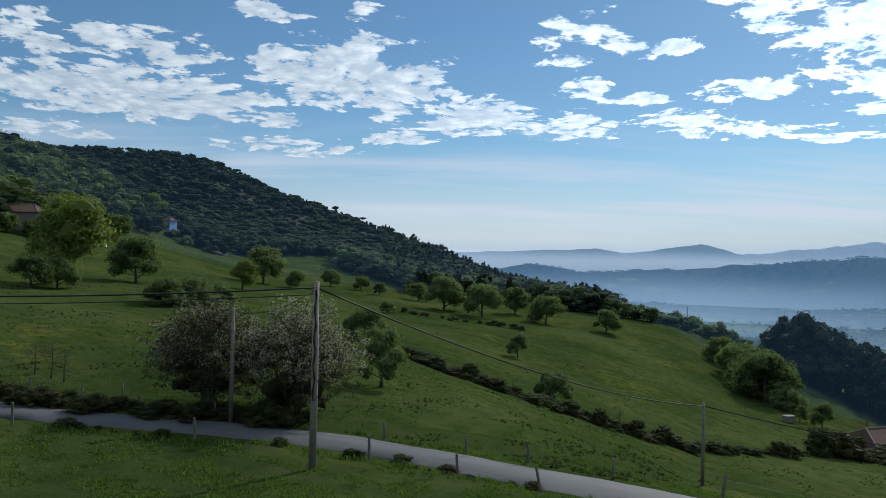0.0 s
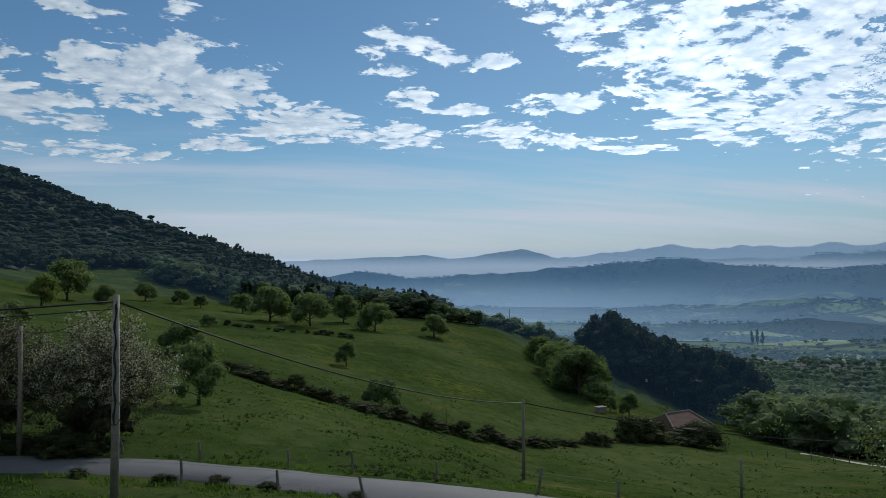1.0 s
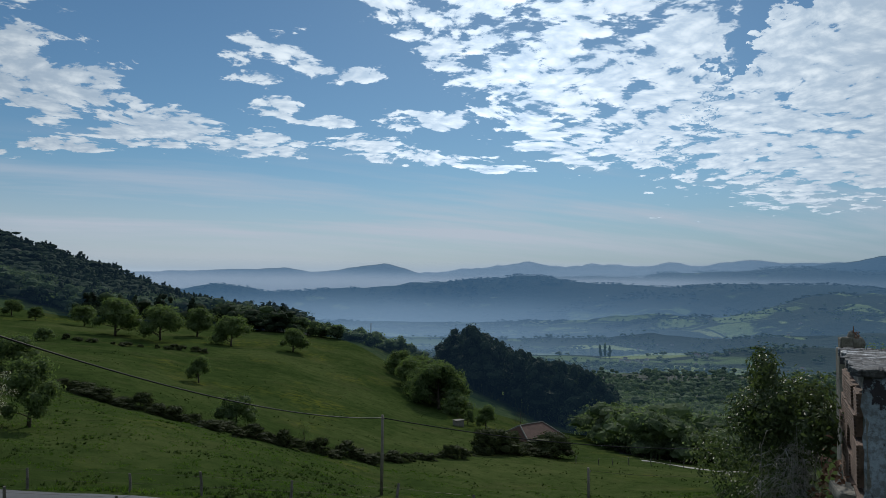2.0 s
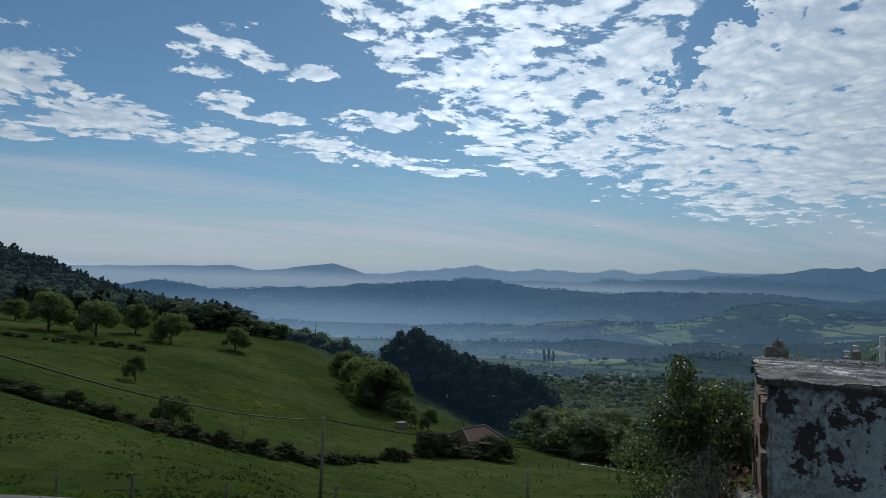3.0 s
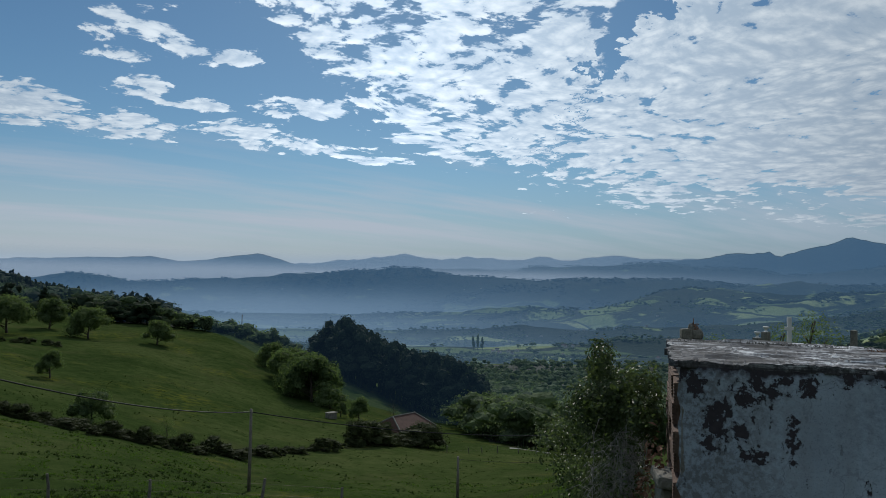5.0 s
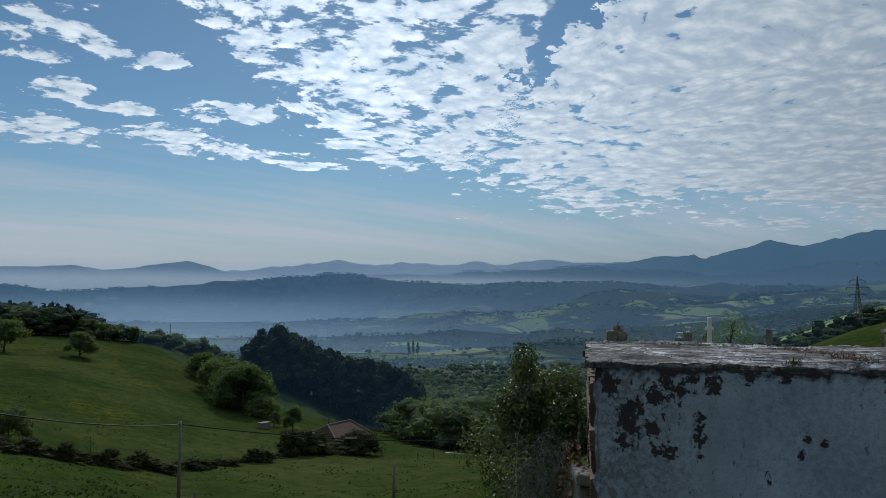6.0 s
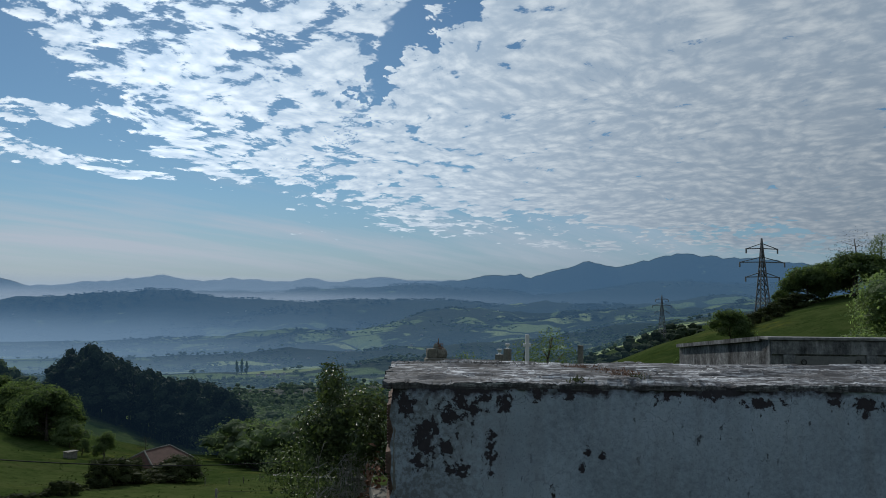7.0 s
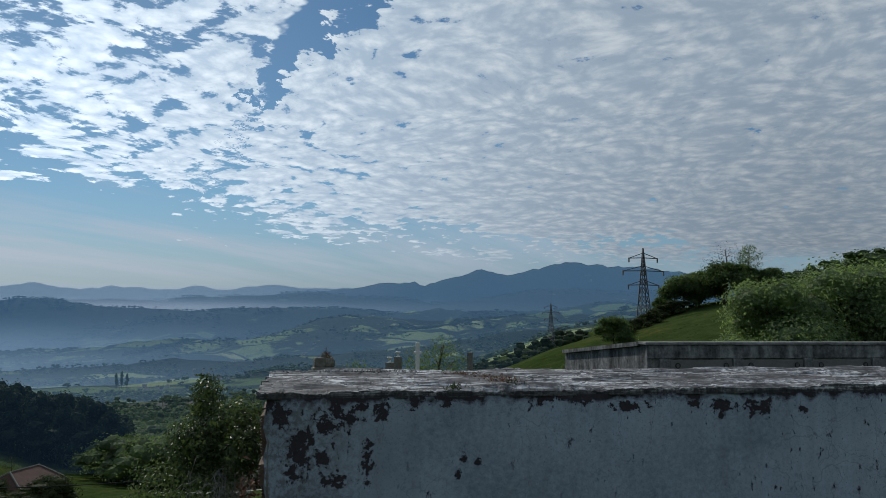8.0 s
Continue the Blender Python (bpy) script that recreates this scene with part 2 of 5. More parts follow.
ASPHALT = rough_stuff("worn_asphalt", (0.045, 0.050, 0.057), (0.078, 0.084, 0.093), 0.6, 0.75, 0.006, 40.0, own=False)
CONCRETE_POLE = rough_stuff("pale_concrete_pole", (0.14, 0.13, 0.115), (0.29, 0.275, 0.25), 1.5, 0.85, 0.004)
BARK = rough_stuff("bark", (0.045, 0.036, 0.028), (0.11, 0.095, 0.075), 2.0, 0.9, 0.02)
TWIG = rough_stuff("dry_twigs", (0.16, 0.155, 0.15), (0.42, 0.41, 0.40), 6.0, 0.85, 0.004)
POLE_WOOD = rough_stuff("weathered_pole", (0.10, 0.090, 0.075), (0.22, 0.20, 0.17), 1.5, 0.85, 0.006)
POST_WOOD = rough_stuff("grey_post_wood", (0.07, 0.065, 0.055), (0.19, 0.175, 0.15), 3.0, 0.9, 0.008)
CABLE = rough_stuff("black_cable", (0.010, 0.010, 0.011), (0.025, 0.025, 0.027), 3.0, 0.6, 0.001)
WIRE = rough_stuff("rusty_wire", (0.06, 0.05, 0.04), (0.13, 0.11, 0.09), 3.0, 0.6, 0.001, metal=0.5)
STEEL = rough_stuff("grey_steel", (0.10, 0.105, 0.11), (0.16, 0.165, 0.17), 0.5, 0.55, 0.002, metal=0.6)
TILE = rough_stuff("old_roof_tiles", (0.055, 0.031, 0.027), (0.11, 0.06, 0.048), 1.5, 0.9, 0.02)
WHITE = rough_stuff("whitewash", (0.55, 0.55, 0.53), (0.76, 0.76, 0.74), 0.8, 0.85, 0.004)
BLUE = rough_stuff("blue_wall", (0.16, 0.28, 0.55), (0.24, 0.38, 0.68), 0.8, 0.85, 0.004)
DARK = rough_stuff("dark_opening", (0.012, 0.012, 0.014), (0.03, 0.03, 0.032), 1.0, 0.5, 0.001)
MARBLE = rough_stuff("white_marble", (0.60, 0.60, 0.60), (0.78, 0.78, 0.77), 2.0, 0.5, 0.002)
STONE = rough_stuff("lichen_stone", (0.10, 0.095, 0.08), (0.26, 0.25, 0.22), 4.0, 0.9, 0.012)
DRY = rough_stuff("dry_plants", (0.14, 0.07, 0.045), (0.30, 0.17, 0.11), 9.0, 0.9, 0.004)
BRICK = rough_stuff("ribbed_hollow_brick", (0.07, 0.05, 0.042), (0.20, 0.13, 0.10), 9.0, 0.9, 0.003)
MORTAR = rough_stuff("old_mortar", (0.13, 0.125, 0.115), (0.28, 0.27, 0.25), 7.0, 0.95, 0.012)
L_OAK = leaf_mat("oak_leaves", (0.044, 0.076, 0.034), (0.155, 0.205, 0.088), 0.45)
L_LIME = leaf_mat("young_leaves", (0.055, 0.090, 0.026), (0.19, 0.23, 0.07), 0.45)
L_DARK = leaf_mat("eucalyptus_leaves", (0.012, 0.022, 0.015), (0.046, 0.066, 0.040), 0.22, 0.8, 0.05, 0.15)
L_WOOD = leaf_mat("wood_leaves", (0.050, 0.080, 0.048), (0.17, 0.22, 0.125), 0.45, 0.8, 0.05, 0.12)
L_FOREST = leaf_mat("forest_leaves", (0.028, 0.046, 0.029), (0.055, 0.078, 0.046), 0.40, 0.8, 0.05, 0.12)
# pale leaf colour with sunlit highlights put into it
L_PALE = leaf_mat("pale_highlight_leaves", (0.075, 0.105, 0.060), (0.20, 0.24, 0.14), 0.35)
L_HAW = leaf_mat("hawthorn_leaves", (0.018, 0.027, 0.012), (0.060, 0.064, 0.034), 0.25)
L_BLOOM = leaf_mat("hawthorn_blossom", (0.22, 0.22, 0.19), (0.55, 0.54, 0.50), 0.3)
L_IVY = leaf_mat("ivy_leaves", (0.022, 0.038, 0.017), (0.105, 0.135, 0.060), 0.40, 0.5, 0.3, 3.0)
L_BRAMBLE = leaf_mat("bramble_leaves", (0.020, 0.032, 0.012), (0.062, 0.075, 0.030), 0.25)
L_WALNUT = leaf_mat("walnut_leaves", (0.045, 0.080, 0.040), (0.26, 0.33, 0.17), 0.45, 0.6, 0.2, 1.1)
L_GRASS = leaf_mat("grass_blades", (0.026, 0.056, 0.011), (0.085, 0.145, 0.030), 0.4)
L_TUSSOCK = leaf_mat("tussock_blades", (0.012, 0.026, 0.007), (0.045, 0.070, 0.018), 0.3)
TRACK = rough_stuff("pale_gravel", (0.20, 0.195, 0.18), (0.32, 0.31, 0.29), 0.8, 0.95, 0.02, own=False)
L_RUST = leaf_mat("copper_leaves", (0.06, 0.03, 0.03), (0.15, 0.08, 0.07), 0.3)


# ---- ground ----
HUB = (0.7, 0.0)
RINGS = []


def ring(r, **heights):
    """Height of the land at a distance r, by bearing: w90 is 90 degrees to the left of the first view, e20_5 is 20.5 to the right."""
    at = sorted((float(k[1:].replace("_", ".")) * (-1 if k[0] == "w" else 1), z) for k, z in heights.items())
    at = [(at[-1][0] - 360, at[-1][1])] + at + [(at[0][0] + 360, at[0][1])]
    RINGS.append((math.log(r), [a for a, _ in at], [z for _, z in at]))


ring(0.8, e0=-1.35)
ring(4, w120=-0.9, w40=-1.9, e20=-1.9, e50=-2.1, e120=-1.2)
ring(9, w120=-0.6, w40=-3.3, e25=-3.4, e50=-2.7, e90=-2.5, e140=-1)
ring(18, w120=0.5, w40=-5.9, e0=-6.25, e25=-6.3, e45=-4.2, e60=-2.9, e90=-2.6, e140=0)
ring(30, w120=2, w40=-6.9, w16=-7.4, e0=-7.9, e9=-8.2, e20=-8.6, e35=-9.5, e50=-6.5, e70=-3.2, e90=-2.8, e140=2)
ring(38, w120=4, w40=-6.8, w16=-7.5, e0=-8.8, e9=-9.7, e20=-10.8, e35=-12, e50=-9, e70=-4, e90=-2.6, e140=3)
ring(57, w120=8, w32=-5.9, w16=-7.2, w6=-8.5, e0=-9.3, e9=-12, e18=-15.6, e35=-16.6, e50=-13.5, e62=-6.8, e72=-4, e90=-1.5, e140=6)
ring(75, w120=13, w32=-5.0, w16=-6.7, w3=-9.6, e7=-13.4, e18=-17.8, e35=-19.6, e50=-18, e62=-8, e72=-4, e90=0.5, e140=9)
ring(110, w120=20, w32=-3.8, w16=-6.4, w1=-10.4, e9=-15, e20=-20.6, e32=-24, e48=-24.5, e59=-10, e67=-4.2, e72=-1.2, e76=1.0, e80=2.8, e90=7, e140=16)
ring(160, w120=35, w36=3, w27=-2.5, w16=-6.2, w1=-11.4, e10=-14.4, e20=-21.5, e30=-30, e45=-33, e60=-22, e69=-9, e79=1, e90=10, e140=30)
ring(230, w120=60, w36=17, w27=6, w16=-4.5, w1=-11.2, e9=-13.6, e16=-16.2, e22=-25, e30=-38, e45=-42, e60=-36, e70=-17, e80=-1, e90=14, e140=50)
ring(320, w120=90, w36=44, w33=39.5, w31=38, w28=33, w26=26, w24=20, w22=13.5, w20=7, w16=3, w10=1, w1=-10, e9=-16, e16=-25, e25=-44, e45=-54, e57=-50, e66=-30, e73=-20, e90=10, e140=70)
ring(430, w120=110, w36=50, w28=34, w22=25, w17=21, w12=12, w6=3, w2=-4, e4=-13, e10=-25, e16=-45, e25=-60, e56=-60, e66=-27, e73=-19, e90=-10, e140=70)
ring(560, w120=120, w32=66, w28=67, w25=68.5, w21_8=69.5, w19_8=66.6, w17_8=60.7, w15_7=51.3, w13_6=42, w11=34.4, w8_5=26.5, w5=14, w3_2=9.5, w0_6=0.5, e1_7=-8, e4=-15, e6=-21, e8=-27, e10_3=-33, e11_4=-44, e15=-62, e30=-72, e57=-62, e66=-23, e73=-12, e90=-10, e140=60)
ring(800, w120=90, w25=20, w8=-30, e8=-72, e30=-80, e56=-70, e66=-22, e73=-3, e90=0, e140=40)
ring(1150, w120=60, e0=-84, e30=-86, e45=-72, e57=-58, e66=-40, e75=-20, e120=20)
ring(1600, w120=60, e0=-84, e28=-86, e38=-70, e48=-38, e60=-16, e75=0, e120=20)
ring(1950, w120=60, e0=-84, e24=-80, e32=-60, e40=-40, e50=-18, e63=8, e75=30, e120=30)
ring(2300, w120=60, w3=-30, e3=-16, e4=-8, e6=0, e8=-13, e9_5=-24, e12=-16, e14=-8, e17=-4, e19=1, e20=12, e22=12.4, e24=20, e25=26.4, e27=25, e28_5=38.5, e30_5=37, e32=24.4, e34=15, e37=14, e40=8.4, e42=13, e44=18, e48=18, e50=20, e52=12, e55=4, e60=0, e64=4, e68=20, e75=30, e120=60)
ring(2700, w120=60, w3=-50, e10=-60, e30=-30, e50=-14, e75=10, e120=60)
ring(3150, w120=60, w3=-30, e10=0, e20=12, e28=44, e34=55, e37_5=47, e39=72, e41_5=73, e45_5=83, e48=96, e51=85, e53=77, e55_5=71, e57=52, e61_5=77, e65_5=110, e68=116, e72=105, e120=110)
ring(3400, w120=50, e10=-20, e30=10, e60=40, e120=80)
ring(3700, w120=70, w3=45, e2=57, e5_5=68, e10_5=88, e12_5=65, e14_5=79, e15_5=94, e18=116, e19_5=98, e21=57, e30=60, e45=78, e50=124, e52_5=143, e54_5=168, e56=170, e56_5=142, e59=191, e61=243, e63_5=198, e64_5=233, e67_5=276, e70=263, e72_5=247, e75=231, e78=200, e120=120)
ring(4050, w120=30, e20=40, e60=90, e120=60)
ring(4400, w120=30, e2=40, e12=70, e20=77, e22=89, e26=123, e27=140, e29_5=154, e32=129, e34=148, e37=135, e39_5=154, e42=137, e45=171, e47_5=154, e49_5=146, e62=190, e76=190, e120=60)
ring(4700, w120=10, e60=20)
RING_R = np.array([r for r, _, _ in RINGS])
SIDE = np.arange(-180.0, 180.5, 0.5)
TABLE = np.array([np.interp(SIDE, a, z) for _, a, z in RINGS])
soft_k = np.exp(-0.5 * (np.arange(-6, 7) / 2.0) ** 2)
soft_k /= soft_k.sum()
TABLE = np.array([np.convolve(np.r_[row[-7:-1], row, row[1:7]], soft_k, "valid") if k < 17 else row for k, row in enumerate(TABLE)])
road_x = np.linspace(-60, 25, 400)


def road_y(x):
    return 33.5 - 1.95 * np.log1p(np.exp((x + 3) / 3.0))


def road_slope(x):
    return -0.65 / (1 + np.exp(-(x + 3) / 3.0))


def waves(x, y, length, seed):
    """A smooth uneven field between about -1 and 1."""
    rng = np.random.RandomState(seed)
    out = 0
    for _ in range(7):
        a, ph, k = rng.uniform(0, 6.283), rng.uniform(0, 6.283), rng.uniform(0.6, 1.6) * 6.283 / length
        out = out + np.sin(k * (x * math.cos(a) + y * math.sin(a)) + ph)
    return out / 3.5


def plain_height(x, y):
    x, y = np.asarray(x, float), np.asarray(y, float)
    dx, dy = x - HUB[0], y - HUB[1]
    r = np.maximum(np.hypot(dx, dy), 0.8)
    az = np.degrees(np.arctan2(dx, dy))
    lr = np.log(r)
    k = np.clip(np.searchsorted(RING_R, lr) - 1, 0, len(RING_R) - 2)
    u = np.clip((lr - RING_R[k]) / (RING_R[k + 1] - RING_R[k]), 0, 1)
    s = (az + 180) * 2
    j = np.clip(s.astype(int), 0, len(SIDE) - 2)
    g = s - j

    def row(i):
        i = np.clip(i, 0, len(RING_R) - 1)
        return TABLE[i, j] * (1 - g) + TABLE[i, j + 1] * g

    a, b, c, d = row(k - 1), row(k), row(k + 1), row(k + 2)
    r0, r1, r2, r3 = (RING_R[np.clip(k + q, 0, len(RING_R) - 1)] for q in (-1, 0, 1, 2))
    h = r2 - r1
    m1 = (c - a) / np.maximum(r2 - r0, 1e-6) * h
    m2 = (d - b) / np.maximum(r3 - r1, 1e-6) * h
    lim = 2.5 * np.abs(c - b)
    m1, m2 = np.clip(m1, -lim, lim), np.clip(m2, -lim, lim)
    z = (2 * u**3 - 3 * u**2 + 1) * b + (u**3 - 2 * u**2 + u) * m1 + (-2 * u**3 + 3 * u**2) * c + (u**3 - u**2) * m2
    z = z + 0.10 * waves(x, y, 6.0, 3) * np.clip(r / 20 - 0.6, 0, 1) + np.clip(r / 90 - 0.5, 0, 1) * 0.35 * waves(x, y, 28.0, 4)
    far = np.clip(r / 900 - 0.8, 0, 1)
    flat = 1 - 0.8 * np.clip((34 - az) / 8, 0, 1) * np.clip((1950 - r) / 150, 0, 1)
    crag = np.clip(r / 300 - 11.6, 0, 1) * np.clip((az - 50) / 8, 0, 1) * (18 - 20 * np.abs(waves(x, y, 330.0, 12)) - 16 * np.abs(waves(x, y, 120.0, 13)) - 9 * np.abs(waves(x, y, 60.0, 14)))
    hills = np.clip((az - 33) / 8, 0, 1) * np.clip(r / 400 - 1.6, 0, 1) * np.clip((2150 - r) / 250, 0, 1) * (13 * waves(x, y, 400.0, 15) + 6 * waves(x, y, 170.0, 16))
    even = 1 - 0.6 * np.clip(r / 200 - 10.5, 0, 1)
    return z + crag + hills + far * flat * even * (5.0 * waves(x, y, 420.0, 5) + 3.0 * waves(x, y, 130.0, 6) + 2.0 * waves(x, y, 45.0, 8) + np.clip(r / 1500 - 2.0, 0, 1) * (7.0 * waves(x, y, 260.0, 9) + 6.0 * waves(x, y, 110.0, 10) + np.clip(r / 200 - 20.5, 0, 1) * 12.0 * (waves(x, y, 170.0, 17) - np.abs(waves(x, y, 90.0, 18)))))


ROAD_Z = plain_height(road_x, road_y(road_x))
ROAD_Z = np.convolve(np.r_[[ROAD_Z[0]] * 15, ROAD_Z, [ROAD_Z[-1]] * 15], np.ones(31) / 31, "valid")


def height(x, y):
    """The land's height, cut level for the lane."""
    x, y = np.asarray(x, float), np.asarray(y, float)
    z = plain_height(x, y)
    near = np.clip(x, -60, 25)
    off = np.abs(y - road_y(near)) / np.sqrt(1 + road_slope(near) ** 2)
    w = np.clip((3.2 - off) / 1.6, 0, 1) * (x > -58) * (x < 22)
    return z * (1 - w) + (np.interp(x, road_x, ROAD_Z) - 0.05) * w


def ground_at(x, y):
    return float(height(x, y))


STAND = ((0.28, -0.31), (1.1, -0.07))


def polar(az, r):
    """A place on the land at a bearing and distance from the terrace's western or eastern end."""
    w = min(1.0, max(0.0, (az - 5) / 50))
    x = STAND[0][0] * (1 - w) + STAND[1][0] * w + r * math.sin(radians(az))
    y = STAND[0][1] * (1 - w) + STAND[1][1] * w + r * math.cos(radians(az))
    return x, y, ground_at(x, y)


def mesh_of(name, verts, faces, mats, smooth=False, slots=None):
    me = bpy.data.meshes.new(name)
    me.from_pydata(np.asarray(verts).tolist(), [], faces if isinstance(faces, list) else faces.tolist())
    for m in mats if isinstance(mats, (list, tuple)) else [mats]:
        me.materials.append(m)
    if slots is not None:
        me.polygons.foreach_set("material_index", np.asarray(slots, np.int32))
    if smooth:
        me.polygons.foreach_set("use_smooth", np.ones(len(me.polygons), bool))
    me.update()
    return me


def part(name, me, parent, label="", m=None):
    """One mesh as an object under a thing or a part; a bmesh is turned into a mesh by finish()."""
    ob = new(name, me)
    ob.parent = parent
    if m is not None:
        ob.matrix_basis = m
    return tagged(ob, label)


def finish(name, bm, mats, smooth=False):
    me = bpy.data.meshes.new(name)
    bm.to_mesh(me)
    bm.free()
    for m in mats if isinstance(mats, (list, tuple)) else [mats]:
        me.materials.append(m)
    if smooth:
        me.polygons.foreach_set("use_smooth", np.ones(len(me.polygons), bool))
    return me


def thing(name, m, label, category, group="", kind=""):
    ob = new(name)
    ob.matrix_basis = m
    ob.empty_display_size = 0.2
    return tagged(ob, label, category, group, kind)


# wooded mountain: lower edge by bearing
def above_edge(a, d):
    return d > np.interp(a, [-45, -33, -32.6, -30, -29.6, -25.5, -23, -22.6, -20.8, -20.4, -17.5, -14.5, -9.8, -9.2, -5, -3, 1.7, 5.6, 10.4, 14], [140, 178, 214, 214, 198, 253, 258, 304, 304, 268, 280, 304, 335, 278, 258, 232, 240, 230, 215, 225])


def in_hollow(a, d):
    return d > np.interp(a, [30, 33, 36, 42, 47, 60], [205, 165, 118, 122, 112, 90])


n_r, angles = 210, np.r_[np.arange(-46, 102, 0.4), np.arange(102, 314, 4.0)]
radii = np.r_[np.geomspace(0.8, 700, 150), np.geomspace(715, 4700, n_r - 150)]
aa, rr = np.meshgrid(np.radians(angles), radii)
gx, gy = HUB[0] + rr * np.sin(aa), HUB[1] + rr * np.cos(aa)
gz = height(gx, gy)
V = np.stack([gx, gy, gz], -1).reshape(-1, 3)
na = len(angles)
ii, jj = np.meshgrid(np.arange(n_r - 1), np.arange(na), indexing="ij")
F = np.stack([ii * na + jj, (ii + 1) * na + jj, (ii + 1) * na + (jj + 1) % na, ii * na + (jj + 1) % na], -1).reshape(-1, 4)[:, ::-1]
fr, fa = radii[ii.ravel()], angles[jj.ravel()]
slot = (fr > 640).astype(np.int32)
slot[(fr <= 640) & above_edge(fa, fr - 4) & (fa > -46) & (fa < 12)] = 2
slot[(fr <= 640) & in_hollow(fa, fr - 4) & (fa > 31) & (fa < 57)] = 2
centre = len(V)
V = np.vstack([V, [[HUB[0], HUB[1], -1.35]]])
FL = F.tolist() + [[centre, (k + 1) % na, k] for k in range(na)]
ground = new("ground", mesh_of("ground", V, FL, [GRASS, VALLEY, FOREST_FLOOR], True, np.r_[slot, np.zeros(na, np.int32)]))
tagged(ground, "green hillside meadows falling into a hazy valley", "ground", kind="structure")

# the lane
rx = np.linspace(-57, 21, 160)
rows_v = []
for off, dz in ((-1.35, -0.10), (-1.2, 0.0), (0.0, 0.03), (1.2, 0.0), (1.35, -0.10)):
    dydx = road_slope(rx)
    nl = np.sqrt(1 + dydx**2)
    rag = 0.09 * waves(rx, rx * 0 + off * 7, 2.5, 11) * (abs(off) > 1)
    o = off + rag * np.sign(off)
    px, py = rx - dydx / nl * o, road_y(rx) + o / nl
    rows_v.append(np.stack([px, py, np.interp(rx, road_x, ROAD_Z) + dz], -1))
RV = np.concatenate(rows_v)
nr = len(rx)
RF = [[k * nr + i, k * nr + i + 1, (k + 1) * nr + i + 1, (k + 1) * nr + i] for k in range(4) for i in range(nr - 1)]
road = new("road", mesh_of("road", RV, RF, ASPHALT, True))
tagged(road, "narrow grey asphalt lane across the hillside", "road", kind="structure")

# ---- painted mist and haze in the valley ----
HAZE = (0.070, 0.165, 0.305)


def glowing_mist_sheet(r, z_low, z_full, z_top, dense, thin, colour, patch, right=0.5, side_=(-8, 100), above=0.0, r_east=None, veil_c=HAZE):
    """A glowing see-through sheet that paints mist and distance haze: dense low down, thinning upwards."""
    m = bpy.data.materials.new("painted_mist")
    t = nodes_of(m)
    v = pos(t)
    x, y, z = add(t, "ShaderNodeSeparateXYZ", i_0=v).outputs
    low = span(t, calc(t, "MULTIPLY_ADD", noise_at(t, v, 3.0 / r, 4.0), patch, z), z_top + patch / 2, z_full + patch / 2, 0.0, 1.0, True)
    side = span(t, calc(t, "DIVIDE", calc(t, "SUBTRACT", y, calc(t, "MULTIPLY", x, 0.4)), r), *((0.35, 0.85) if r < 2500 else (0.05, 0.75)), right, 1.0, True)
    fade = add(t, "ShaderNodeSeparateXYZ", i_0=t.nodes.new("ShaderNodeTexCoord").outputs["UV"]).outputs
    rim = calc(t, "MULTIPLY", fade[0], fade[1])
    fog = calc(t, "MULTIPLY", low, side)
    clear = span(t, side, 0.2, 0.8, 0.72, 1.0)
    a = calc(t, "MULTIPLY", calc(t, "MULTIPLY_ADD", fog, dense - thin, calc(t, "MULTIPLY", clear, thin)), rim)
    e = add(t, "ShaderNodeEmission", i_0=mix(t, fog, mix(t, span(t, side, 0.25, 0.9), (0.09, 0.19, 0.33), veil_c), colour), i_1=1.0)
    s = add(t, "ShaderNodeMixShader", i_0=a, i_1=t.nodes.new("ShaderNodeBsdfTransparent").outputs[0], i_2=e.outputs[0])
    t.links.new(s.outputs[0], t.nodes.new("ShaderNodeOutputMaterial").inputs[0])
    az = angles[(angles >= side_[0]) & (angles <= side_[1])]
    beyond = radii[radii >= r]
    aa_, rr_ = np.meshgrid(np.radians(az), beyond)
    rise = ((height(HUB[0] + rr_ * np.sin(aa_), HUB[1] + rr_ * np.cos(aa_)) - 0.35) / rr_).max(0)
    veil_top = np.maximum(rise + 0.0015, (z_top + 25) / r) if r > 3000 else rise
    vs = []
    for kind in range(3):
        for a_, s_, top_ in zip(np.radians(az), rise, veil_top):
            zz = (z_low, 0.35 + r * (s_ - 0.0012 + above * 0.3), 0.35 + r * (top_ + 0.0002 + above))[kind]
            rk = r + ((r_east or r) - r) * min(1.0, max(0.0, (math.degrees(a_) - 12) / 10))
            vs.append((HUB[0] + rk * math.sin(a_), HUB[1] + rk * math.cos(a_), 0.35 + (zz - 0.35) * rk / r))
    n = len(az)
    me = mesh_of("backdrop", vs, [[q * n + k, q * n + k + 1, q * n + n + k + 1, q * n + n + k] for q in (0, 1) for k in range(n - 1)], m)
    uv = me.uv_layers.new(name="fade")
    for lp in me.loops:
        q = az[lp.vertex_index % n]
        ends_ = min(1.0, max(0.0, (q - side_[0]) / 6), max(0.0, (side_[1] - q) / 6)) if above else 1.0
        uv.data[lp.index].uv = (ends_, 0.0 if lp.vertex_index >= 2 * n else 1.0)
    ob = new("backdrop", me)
    return tagged(ob, "glowing see-through sheet painted as pale blue mist and haze", "mist", kind="structure")


